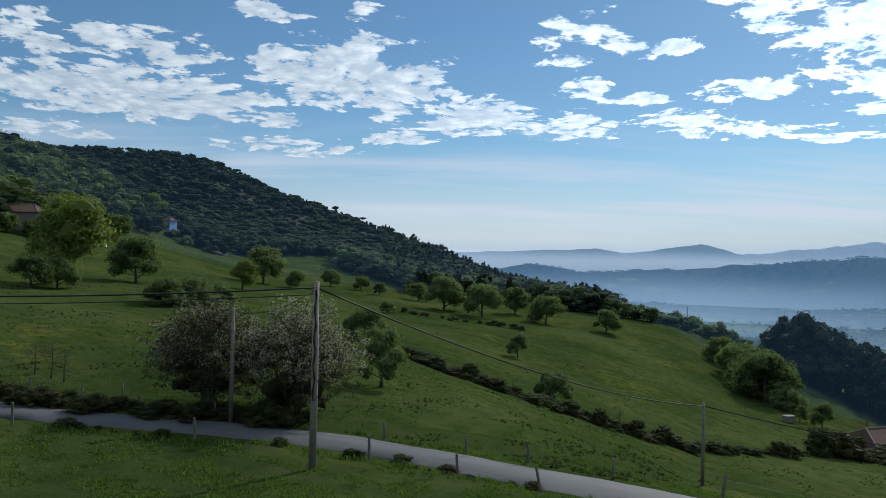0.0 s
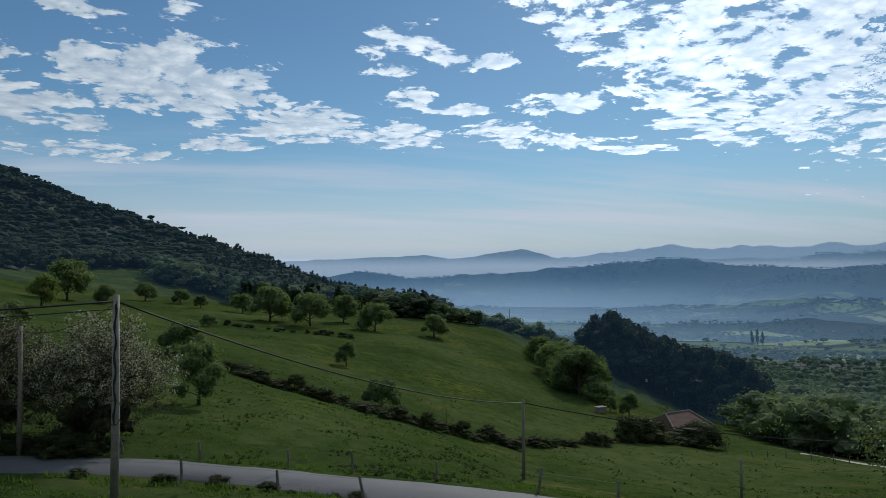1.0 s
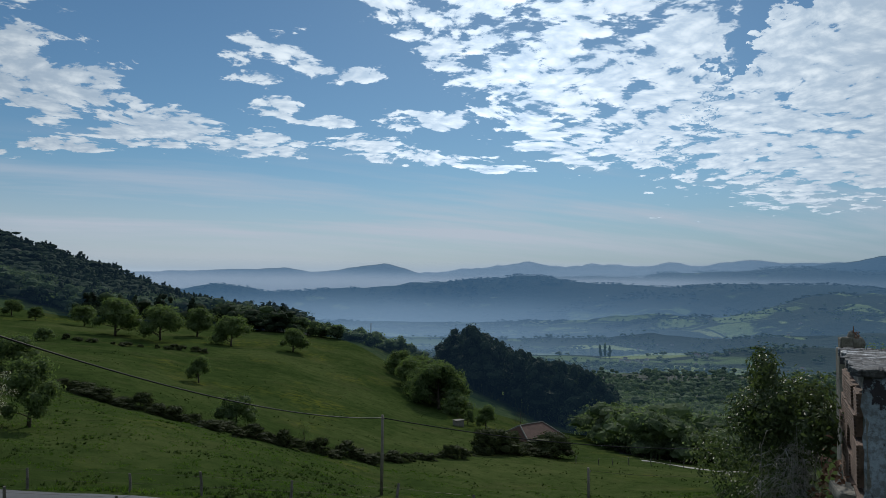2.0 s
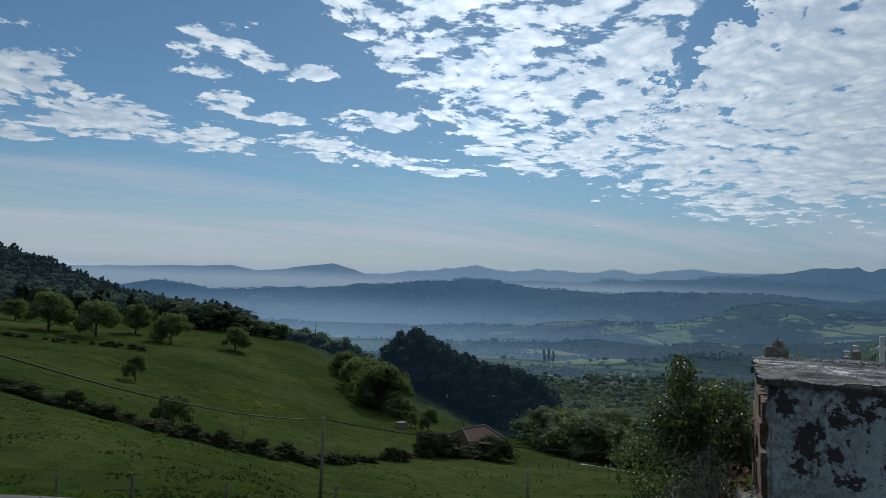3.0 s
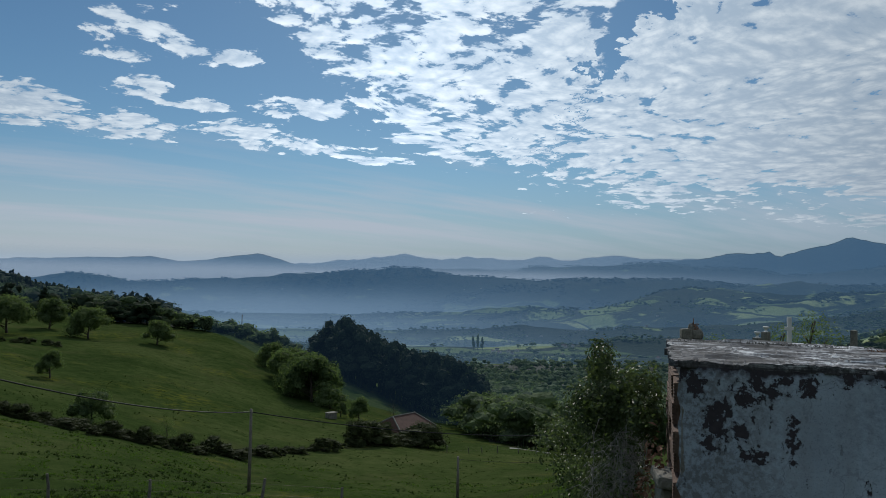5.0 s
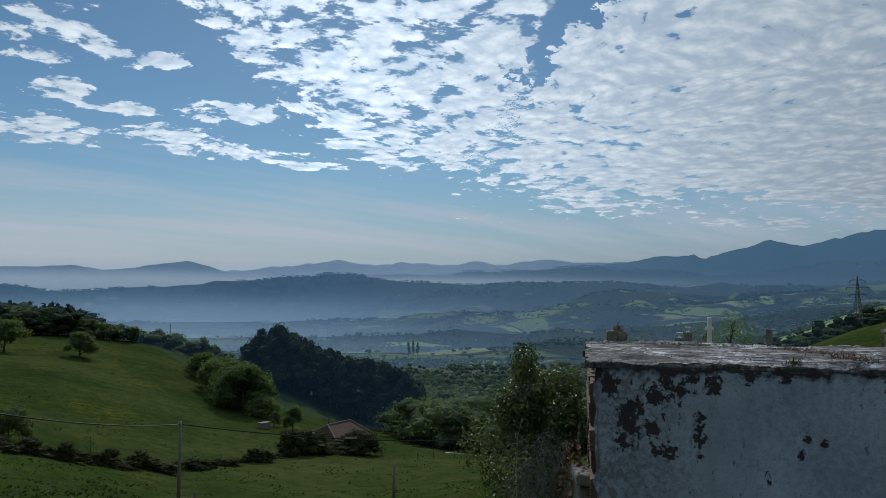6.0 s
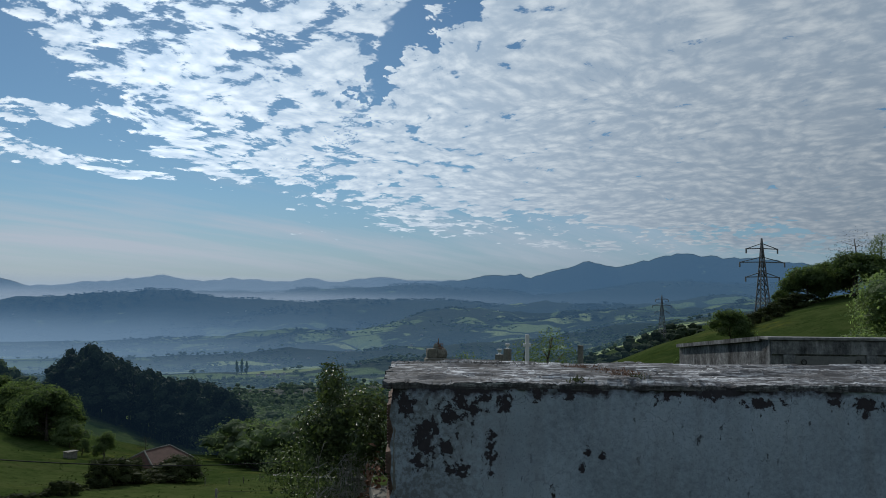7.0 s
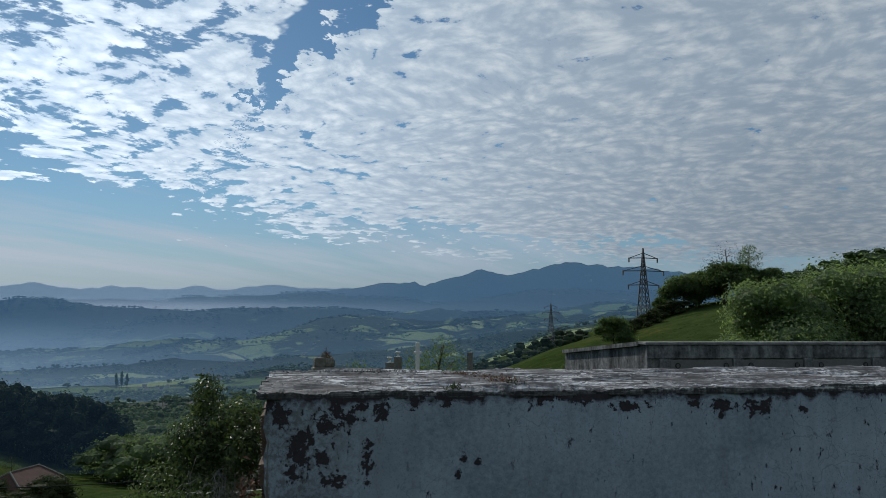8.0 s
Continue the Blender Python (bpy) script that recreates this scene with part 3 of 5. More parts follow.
glowing_mist_sheet(680, -110, -84, -40, 0.34, 0.17, (0.22, 0.37, 0.54), 12, 0.4)
glowing_mist_sheet(930, -110, -80, -34, 0.46, 0.17, (0.26, 0.41, 0.58), 16, 0.3)
glowing_mist_sheet(1260, -110, -74, -24, 0.60, 0.20, (0.29, 0.44, 0.61), 24, 0.22)
glowing_mist_sheet(1780, -110, -70, 10, 0.72, 0.26, (0.33, 0.48, 0.65), 34, 0.22, veil_c=(0.085, 0.19, 0.33))
glowing_mist_sheet(2700, -110, 16, 60, 0.94, 0.36, (0.60, 0.70, 0.81), 20, 0.12, veil_c=(0.26, 0.38, 0.52))
glowing_mist_sheet(3330, -110, 34, 84, 0.92, 0.36, (0.52, 0.64, 0.77), 22, 0.15, veil_c=(0.33, 0.45, 0.59))
glowing_mist_sheet(4020, -110, 60, 120, 0.88, 0.80, (0.46, 0.58, 0.71), 24, 0.3, veil_c=(0.46, 0.57, 0.69))
# a nearer glowing sheet that paints thin haze before the woods
glowing_mist_sheet(242, -70, -300, -200, 0.055, 0.055, HAZE, 5, 1.0, (-46, 68), 0.03, 165)


# ---- plants ----
def leaf_cloud(rng, lobes, n, size, flat=0.35, inner=0.55):
    """n leaf-shaped faces spread over the lobes (centre, radii): vertices and faces."""
    lobes = np.array(lobes, float)
    vol = lobes[:, 3] * lobes[:, 4] + 1e-6
    pick = rng.choice(len(lobes), n, p=vol / vol.sum())
    d = rng.normal(size=(n, 3))
    d /= np.linalg.norm(d, axis=1)[:, None]
    rad = inner + (1 - inner) * rng.random_sample(n) ** 0.5
    rad *= 1 + 0.16 * rng.normal(size=n)
    c = lobes[pick, :3] + d * lobes[pick, 3:6] * rad[:, None]
    nor = d + rng.normal(size=(n, 3)) * 0.42 + np.array([0, 0, flat])
    nor /= np.linalg.norm(nor, axis=1)[:, None]
    a = np.cross(nor, rng.normal(size=(n, 3)))
    a /= np.linalg.norm(a, axis=1)[:, None] + 1e-9
    b = np.cross(nor, a)
    s = size * (0.55 + 0.9 * rng.random_sample(n))[:, None]
    bend = nor * s * 0.25
    v = np.stack([c - a * s, c + b * s * 0.55 + bend, c + a * s, c - b * s * 0.55 + bend], 1).reshape(-1, 3)
    return v, np.arange(4 * n).reshape(-1, 4)


def ico(level):
    bm_ = bmesh.new()
    bmesh.ops.create_icosphere(bm_, subdivisions=level, radius=1.0)
    out_ = np.array([q.co[:] for q in bm_.verts]), np.array([[q.index for q in f_.verts] for f_ in bm_.faces])
    bm_.free()
    return out_


ICO = {1: ico(1), 2: ico(2)}


def leaf_masses(rng, lobes, k=0.62, level=2):
    """The closed, lumpy leaf masses inside a crown, one for each lobe: vertices and faces."""
    bv, bf = ICO[level]
    vs_, fs_ = [], []
    for q, lobe in enumerate(np.array(lobes, float)):
        vs_.append(lobe[:3] + bv * lobe[3:6] * k * (1 + 0.16 * rng.normal(size=(len(bv), 1))))
        fs_.append(bf + q * len(bv))
    return np.concatenate(vs_), np.concatenate(fs_)


def tube(path, radii_, sides=7):
    """A tapered tube along points: vertices and faces."""
    path = [Vector(q) for q in path]
    vs, fs = [], []
    for k, q in enumerate(path):
        ahead = (path[min(k + 1, len(path) - 1)] - path[max(k - 1, 0)]).normalized()
        s = ahead.orthogonal().normalized()
        u = ahead.cross(s)
        for i in range(sides):
            a = 6.2832 * i / sides
            vs.append(q + (s * math.cos(a) + u * math.sin(a)) * radii_[k])
    for k in range(len(path) - 1):
        for i in range(sides):
            j = (i + 1) % sides
            fs.append([k * sides + i, k * sides + j, (k + 1) * sides + j, (k + 1) * sides + i])
    fs.append([i for i in range(sides)][::-1])
    fs.append([(len(path) - 1) * sides + i for i in range(sides)])
    return vs, fs


def joined(pieces):
    vs, fs = [], []
    for v, f in pieces:
        o = len(vs)
        vs += [tuple(q) for q in v]
        fs += [[i + o for i in face] for face in f]
    return vs, fs


def limbs(rng, h, spread, base, count, girth, stems=1, lean=0.0):
    """Trunk and limbs of a tree; also gives the limbs' ends."""
    pieces, ends = [], []
    for s in range(stems):
        a0 = rng.uniform(0, 6.283)
        foot = Vector((math.cos(a0), math.sin(a0), 0)) * (0.12 * spread if stems > 1 else 0)
        top = Vector((math.cos(a0) * lean * spread, math.sin(a0) * lean * spread, h * rng.uniform(0.72, 0.85)))
        pts = [foot.lerp(top, u) + Vector(rng.normal(size=3) * 0.02 * h) * u for u in (0, 0.2, 0.4, 0.6, 0.8, 1.0)]
        pts[0].z -= 0.25
        pieces.append(tube(pts, [girth * (1.25 - 0.25 * min(1, 3 * u)) * (1 - 0.85 * u) + 0.01 for u in (0, 0.2, 0.4, 0.6, 0.8, 1.0)]))
        ends.append(pts[-1])
        for k in range(count):
            u = base + (0.92 - base) * (k + rng.uniform(0, 1)) / count
            root = pts[min(int(u * 5), 4)].lerp(pts[min(int(u * 5) + 1, 5)], u * 5 - int(u * 5))
            a = rng.uniform(0, 6.283)
            reach = spread * (0.75 + 0.3 * rng.rand()) * (1.15 - 0.75 * u)
            tip = root + Vector((math.cos(a) * reach, math.sin(a) * reach, reach * rng.uniform(0.25, 0.8)))
            mid_ = root.lerp(tip, 0.5) + Vector((0, 0, -0.06 * reach)) + Vector(rng.normal(size=3) * 0.05 * reach)
            g = girth * 0.42 * (1.1 - 0.7 * u)
            pieces.append(tube([root, mid_, tip], [g, g * 0.6, 0.012], 5))
            ends.append(tip)
    return joined(pieces), ends


def tree_parts(seed, h, spread, base=0.3, n=2600, leaf=0.2, lobes=13, girth=None, stems=1, lean=0.1, squash=0.75, leafy=None, solid=True, level=2):
    """Meshes of a trunk with limbs and of its crown, standing at the origin."""
    rng = np.random.RandomState(seed)
    girth = girth or h * 0.026
    (tv, tf), ends = limbs(rng, h, spread * 0.75, base, lobes, girth, stems, lean)
    sets = []
    for e in ends:
        s = spread * rng.uniform(0.26, 0.46)
        top = min(e.z, h - s * squash)
        sets.append((e.x, e.y, max(top, base * h + s * 0.4), s, s, s * squash))
    cv, cf = leaf_cloud(rng, sets, n, leaf, inner=0.72)
    cf = cf.tolist()
    if solid:
        mv, mf = leaf_masses(rng, sets, level=level)
        cf += (mf + len(cv)).tolist()
        cv = np.vstack([cv, mv])
    trunk = mesh_of("trunk", tv, tf, BARK, True)
    crown = mesh_of("crown", cv, cf, leafy or L_OAK)
    return trunk, crown


def plant(meshes, x, y, z, turn, scale, label, category="tree", group="", name="tree"):
    ob = thing(name, pose(x, y, z, 0, 0, turn) @ Matrix.Diagonal((scale, scale, scale, 1)), label, category, group)
    for nm, me in zip(("trunk", "crown", "blossom"), meshes):
        part(nm, me, ob)
    return ob


OAKS = [tree_parts(10 + k, 9.0, 5.0, 0.10, 5200, 0.22, 20) for k in range(4)]
LIMES = [tree_parts(20 + k, 9.0, 4.4, 0.12, 5000, 0.20, 18, leafy=L_LIME) for k in range(2)]
WALNUT = [tree_parts(25 + k, 6.0, 3.6, 0.05, 15000, 0.080, 14, leafy=L_WALNUT) for k in range(2)]
SMALL = [tree_parts(28, 3.0, 1.0, 0.40, 2600, 0.022, 14, girth=0.05, leafy=L_OAK, solid=False)]
ROUND = [tree_parts(30 + k, 4.0, 1.9, 0.16, 3600, 0.10, 14, leafy=L_OAK) for k in range(2)]
BUSHES = [tree_parts(40 + k, 3.0, 2.0, 0.02, 2200, 0.085, 7, girth=0.05, stems=3, leafy=L_BRAMBLE, level=1) for k in range(3)]
GREENBUSH = [tree_parts(50 + k, 3.2, 2.2, 0.02, 3400, 0.085, 11, girth=0.06, stems=2, leafy=L_OAK) for k in range(2)]
THIN = [tree_parts(60, 3.6, 1.1, 0.2, 1500, 0.045, 12, girth=0.05, leafy=L_OAK, solid=False), tree_parts(61, 4.5, 1.8, 0.25, 900, 0.035, 22, girth=0.07, leafy=L_HAW, solid=False)]

# single trees on the meadows: kind, bearing, distance, height, label
SPOTS = (
    (LIMES, -27.8, 117, 13.2, "large sunlit fresh-green tree on the upper meadow edge"),
    (LIMES, -28.6, 200, 12.5, "tall light-green tree beside the farmhouse"),
    (OAKS, -23.8, 140, 8.8, "leafy green tree with several stems on the slope"),
    (OAKS, -30.4, 108, 4.6, "dark bushy tree at the meadow's edge"),
    (OAKS, -28.8, 110, 4.4, "dark bushy tree at the meadow's edge"),
    (LIMES, -16.4, 157, 6.6, "yellow-green spring tree on the meadow"),
    (OAKS, -14.9, 195, 10.0, "olive-green spring tree on the meadow"),
    (OAKS, -12.4, 190, 5.0, "small dark round tree on the meadow"),
    (OAKS, -9.9, 225, 5.4, "small green tree along the field bank"),
    (OAKS, -7.5, 218, 4.4, "small green tree along the field bank"),
    (OAKS, -6.1, 206, 3.6, "small bush along the field bank"),
    (OAKS, -3.1, 205, 5.6, "small green tree along the field bank"),
    (OAKS, -1.1, 180, 8.8, "broad green oak on the field bank"),
    (OAKS, 1.9, 175, 8.2, "broad green oak on the field bank"),
    (OAKS, 4.4, 190, 7.4, "broad green oak on the field bank"),
    (OAKS, 6.8, 174, 7.4, "round green oak on the field bank"),
    (OAKS, 11.3, 174, 5.7, "green tree standing alone on the meadow's crest"),
    (ROUND, 4.7, 107, 3.8, "small round green tree alone on the meadow"),
    (GREENBUSH, 7.4, 75, 3.3, "dense green bush in the hedge"),
    (ROUND, -5.8, 51.5, 4.3, "small apple tree in leaf on the meadow"),
    (GREENBUSH, -7.3, 84, 4.0, "green thicket on the meadow bank"),
    (GREENBUSH, -5.5, 148, 2.7, "dark bush on the meadow bank"),
    (THIN, 12.4, 74, 2.6, "slim young tree in the hedge"),
    (ROUND, 26.0, 124, 4.3, "bushy green tree below the thicket"),
    (ROUND, 24.6, 128, 2.6, "low green bush on the slope"),
    (THIN, 28.6, 128, 5.0, "thin nearly bare tree on the slope"),
    (OAKS, 19.5, 180, 6.6, "pale green tree in a thicket on the slope"),
    (OAKS, 20.1, 160, 7.0, "pale green tree in a thicket on the slope"),
    (OAKS, 21.5, 150, 7.4, "dark green tree in a thicket on the slope"),
    (OAKS, 21.9, 160, 8.0, "green tree in a thicket on the slope"),
    (GREENBUSH, 23.9, 137, 4.6, "dark bush at the thicket's foot"),
    (GREENBUSH, 19.0, 186, 4.4, "green bush at the thicket's edge"),
    (OAKS, 22.4, 141, 9.0, "dark green tree in a thicket on the slope"),
    (OAKS, 20.7, 168, 7.6, "green tree in a thicket on the slope"),
    (OAKS, 23.2, 146, 7.6, "dark green tree in a thicket on the slope"),
    (OAKS, 71.2, 84, 3.9, "dark green tree at the foot of the green hill"),
    (OAKS, 68.2, 70, 2.1, "dark bush on the hillside"),
    (OAKS, 76.2, 106, 5.2, "dark tree on the wooded hill"),
    (OAKS, 77.3, 108, 5.0, "dark tree on the wooded hill"),
    (OAKS, 79.0, 105, 6.0, "dark tree on the wooded hill"),
    (OAKS, 80.6, 110, 4.4, "dark tree on the wooded hill"),
    (OAKS, 82.2, 110, 3.6, "dark tree on the wooded hill"),
    (OAKS, 74.6, 112, 2.6, "dark bush on the hillside"),
    (THIN, 79.2, 106, 8.6, "tall thin tree above the wood"),
    (THIN, 80.9, 110, 7.0, "bare branching tree above the wood"),
    (WALNUT, 82.6, 34, 5.3, "large dense light-green tree behind the niche wall"),
    (WALNUT, 86.0, 36, 6.0, "large dense light-green tree behind the niche wall"),
    (WALNUT, 89.3, 38, 5.6, "large dense light-green tree behind the niche wall"),
    (WALNUT, 92.8, 38, 5.6, "large dense light-green tree behind the niche wall"),
    (OAKS, -31.9, 192, 4.6, "dark bushy tree before the farmhouse"),
    (OAKS, -30.5, 194, 4.2, "dark bushy tree before the farmhouse"),
    (GREENBUSH, -21.3, 288, 3.4, "dark bush below the blue house"),
    (GREENBUSH, -22.2, 290, 3.8, "reddish-green bush beside the blue house"),
    (GREENBUSH, -20.5, 270, 4.0, "dark bush at the wood's edge"),
    (LIMES, -22.7, 304, 11.0, "yellow-green tree beside the blue house"),
    (OAKS, -25.2, 230, 8.5, "narrow dark tree at the wood's edge"),
    (GREENBUSH, 67.5, 30, 1.9, "light green bush by the graveyard wall"),
)
rng = np.random.RandomState(5)
for k, (kind, az, r, h, label) in enumerate(SPOTS):
    x, y, z = polar(az, r)
    meshes = kind[k % len(kind)]
    real = max(q.co.z for q in meshes[1].vertices)
    plant(meshes, x, y, z, rng.uniform(0, 360), h / real, label)
for kind, az, r, top, label in ((SMALL, 57.9, 24, -1.3, "small leafy tree with open branches behind the graves"), (SMALL, 56.0, 25, -2.2, "slender dark sapling by the graves"),
                                (SMALL, 51.5, 20, -3.2, "little dark bush beyond the graves")):
    x, y, z = polar(az, r)
    meshes = kind[0]
    real = max(q.co.z for q in meshes[1].vertices)
    plant(meshes, x, y, z, 40, (0.36 + r * math.tan(radians(top)) - z) / real, label)
ROW = (-22.0, -21.2, -20.5, -19.8, -19.0, -18.2)
for k, az in enumerate(ROW):
    x, y, z = polar(az, 96 + 2.0 * k)
    plant(GREENBUSH[k % 2], x, y, z, rng.uniform(0, 360), rng.uniform(0.8, 1.25), "dark leafy bush in a meadow hedge", "bush", "meadow hedge bushes", "bush")

# hedges along the lower meadow
def hedge_line(spots, count, low, high, label, group, kinds):
    a = np.array(spots, float)
    u = np.linspace(0, 1, len(a))
    for k in range(count):
        s = (k + rng.uniform(-0.4, 0.4)) / count
        az, r = np.interp(s, u, a[:, 0]), np.interp(s, u, a[:, 1])
        x, y, z = polar(az, r + rng.uniform(-1.2, 1.2))
        sc = rng.uniform(low, high) / 3.0
        ob = plant(kinds[rng.randint(len(kinds))], x, y, z - 0.15, rng.uniform(0, 360), sc, label, "bush", group, "bush")
        ob.matrix_basis = ob.matrix_basis @ Matrix.Diagonal((rng.uniform(0.8, 1.7), rng.uniform(0.8, 1.5), rng.uniform(0.55, 1.15), 1))


hedge_line(((-4.5, 78), (-1.5, 72), (3, 70), (7.5, 68), (12, 71), (18, 78), (24, 90), (28.5, 104)), 84, 0.6, 1.7, "dark bramble bush in the field hedge", "field hedge bushes", BUSHES)
hedge_line(((26, 96), (29, 102), (32, 106)), 10, 2.2, 3.4, "dark thick hedge bush below the barn", "barn hedge bushes", BUSHES)
hedge_line(((-4.5, 150), (1.5, 152), (5.5, 150)), 12, 0.8, 1.6, "low bush on the field bank", "field bank bushes", BUSHES)
hedge_line(((-33, 42.6), (-26, 39.6), (-19, 37.6), (-11, 36.6)), 46, 0.7, 1.15, "low bramble bank beside the lane", "lane bank bushes", BUSHES)

for q in np.arange(-24, 10, 0.6):
    if rng.uniform() < 0.45:
        continue
    x, y = q + rng.uniform(-0.3, 0.3), float(road_y(q)) - 1.75 * math.hypot(1, road_slope(q)) - rng.uniform(0.0, 0.5)
    ob = plant(BUSHES[rng.randint(3)], x, y, ground_at(x, y) - 0.05, rng.uniform(0, 360), rng.uniform(0.06, 0.22), "low dark weeds along the lane's verge", "weeds", "lane verge weeds", "verge_weed")
    ob.matrix_basis = ob.matrix_basis @ Matrix.Diagonal((1.5, 1.3, 0.8, 1))
hedge_line(((71.5, 92), (74, 100), (76.5, 106)), 12, 1.2, 2.4, "dark scrub on the hillside below the wood", "hillside scrub", BUSHES)

# the big hawthorns in bloom by the lane
def hawthorn(seed, h, spread, label, x, y, bloom):
    r_ = np.random.RandomState(seed)
    (tv, tf), ends = limbs(r_, h, spread * 0.8, 0.12, 13, 0.06, 6, 0.30)
    twigs = []
    for e in ends:
        for _ in range(15):
            d = Vector(r_.normal(size=3) + np.array([e.x, e.y, 1.2]) * 0.32).normalized() * r_.uniform(0.5, 1.7)
            twigs.append(tube([e, e + d * 0.5 + Vector((0, 0, 0.14)), e + d], [0.016, 0.011, 0.004], 3))
    v2_, f2_ = joined(twigs)
    tv, tf = joined([(tv, tf), (v2_, f2_)])
    tips = [tube_[0][-1] for tube_ in twigs]
    sets = [(q.x, q.y, max(q.z, 0.3), r_.uniform(0.10, 0.30), r_.uniform(0.10, 0.30), r_.uniform(0.08, 0.24)) for q in tips]
    sets += [(r_.normal() * spread * 0.33, r_.normal() * spread * 0.33, r_.uniform(0.4, 2.8), 0.8, 0.8, 0.7) for _ in range(22)]
    mv, mf = leaf_masses(r_, sets[-22:], 0.5, 2)
    cv, cf = leaf_cloud(r_, sets, 26000, 0.048, inner=0.2)
    cf = cf.tolist() + (mf + len(cv)).tolist()
    cv = np.vstack([cv, mv])
    high = [q for q in sets[:-22] if q[2] > h * 0.42]
    bv, bf = leaf_cloud(r_, high, bloom, 0.036, inner=0.6)
    ob = plant((mesh_of("trunk", tv, tf, BARK, True), mesh_of("crown", cv, cf, L_HAW), mesh_of("blossom", bv, bf, L_BLOOM)), x, y, ground_at(x, y), 0, 1.0, label)
    return ob


x, y, z = polar(-18.6, 40.0)
hawthorn(71, 5.2, 2.7, "dark spreading hawthorn beside the lane", x, y, 9000)
x, y, z = polar(-12.4, 39.2)
hawthorn(72, 5.4, 3.0, "hawthorn tree with pale blossom beside the lane", x, y, 26000)
for az, r, h in ((-29.0, 47, 3.0), (-30.0, 48, 2.3), (-28.2, 46, 2.5)):
    x, y, z = polar(az, r)
    plant(THIN[1], x, y, z, rng.uniform(0, 360), h / 4.4, "thin crooked tree wound with ivy on the meadow")


# ---- woods: many trees as one mass ----
def wood(name, spots, label, mat, kinds, leaves=70, leaf=0.75, level=1, masses=0, sink=0.0):
    """One mass of trees: a trunk and a lobed crown each. spots: x, y, height, width; kinds: 'round' or 'tall'."""
    vs, fs, o = [], [], 0
    r_ = np.random.RandomState(len(spots))
    for x, y, h, w in spots:
        z = ground_at(x, y) - 0.3 - sink * h
        if kinds == "tall":
            sets = [(r_.normal() * 0.14 * w, r_.normal() * 0.14 * w, h * u, w * (0.62 - 0.42 * u) * r_.uniform(0.7, 1.25), w * (0.62 - 0.42 * u), h * 0.13) for u in (0.35, 0.5, 0.62, 0.74, 0.86, 0.95)]
        else:
            sets = [(r_.normal() * 0.24 * w, r_.normal() * 0.24 * w, h * r_.uniform(0.26, 0.8), w * r_.uniform(0.24, 0.40), w * r_.uniform(0.24, 0.40), h * r_.uniform(0.15, 0.22)) for _ in range(7)]
        v, f = leaf_cloud(r_, sets, leaves, leaf * (0.6 + 0.05 * h), inner=0.8)
        mv, mf = leaf_masses(r_, sets[: masses or None], 0.7 if level == 2 else 0.85, level)
        tv, tf = tube([(0, 0, -0.5), (0.02 * h, 0, h * 0.5)], [h * 0.022, h * 0.012], 4)
        vs.append(v + (x, y, z))
        fs += (f + o).tolist()
        o += len(v)
        vs.append(mv + (x, y, z))
        fs += (mf + o).tolist()
        o += len(mv)
        vs.append(np.array([tuple(q) for q in tv]) + (x, y, z))
        fs += (np.array(tf[:4]) + o).tolist()
        o += len(tv)
    me = mesh_of(name, np.concatenate(vs), fs, mat)
    return tagged(new(name, me), label, "woodland", kind="stuff")


def scatter(n, az, r, test=None, hgt=(6, 11), wid=0.7, seed=1):
    r_ = np.random.RandomState(seed)
    out = []
    while len(out) < n:
        a, d = r_.uniform(*az), math.exp(r_.uniform(math.log(r[0]), math.log(r[1])))
        if test is None or test(a, d):
            h = r_.uniform(*hgt)
            x, y = HUB[0] + d * math.sin(radians(a)), HUB[1] + d * math.cos(radians(a))
            out.append((x, y, h, h * wid * r_.uniform(0.8, 1.25)))
    return out


wood("far_wood", scatter(1500, (-44, 12.0), (150, 340), above_edge, (4.5, 8.5), 0.95, 2), "dense dark mixed wood covering the mountain", L_FOREST, "round", 90, 0.34, 1, 4)
wood("far_wood", scatter(3600, (-40, 11.0), (330, 590), above_edge, (4.5, 8), 1.4, 42), "dense dark wood below the mountain's crest", L_FOREST, "round", 24, 0.42, 1, 4, 0.1)
wood("slope_wood", scatter(170, (-36, -21.5), (150, 300), lambda a, d: above_edge(a, d - 8), (6, 10), 0.9, 14), "tall leafy trees around the farmhouse", L_OAK, "round", 240, 0.28, 2, 5)
wood("slope_wood", scatter(230, (-16, 9), (225, 320), lambda a, d: above_edge(a, d - 5) and not above_edge(a, d - 60), (6, 9.5), 0.95, 15), "leafy trees along the wood's lower edge", L_WOOD, "round", 200, 0.26, 2, 5)
ridge = scatter(420, (-36, -4), (500, 575), None, (4, 6.5), 0.5, 3) + scatter(260, (-6, 10.5), (380, 575), None, (5, 9), 0.42, 13) + scatter(120, (-6, 11.0), (235, 330), above_edge, (6, 9), 0.45, 4)
wood("ridge_trees", ridge, "dark pines and eucalyptus along the mountain's crest", L_DARK, "tall", 60, 0.6)
crest = [(*polar(a, 225 + rng.uniform(-5, 12))[:2], rng.uniform(3, 6), rng.uniform(3, 6)) for a in np.arange(11.5, 21, 0.28)]
wood("crest_bushes", crest, "row of bushes and small trees behind the meadow's crest", L_WOOD, "round", 130, 0.55)


def in_grove(a, d):
    return np.interp(a, [21.5, 24, 33, 36], [245, 212, 172, 168]) < d < np.interp(a, [21.5, 24, 33, 36], [300, 285, 232, 200])


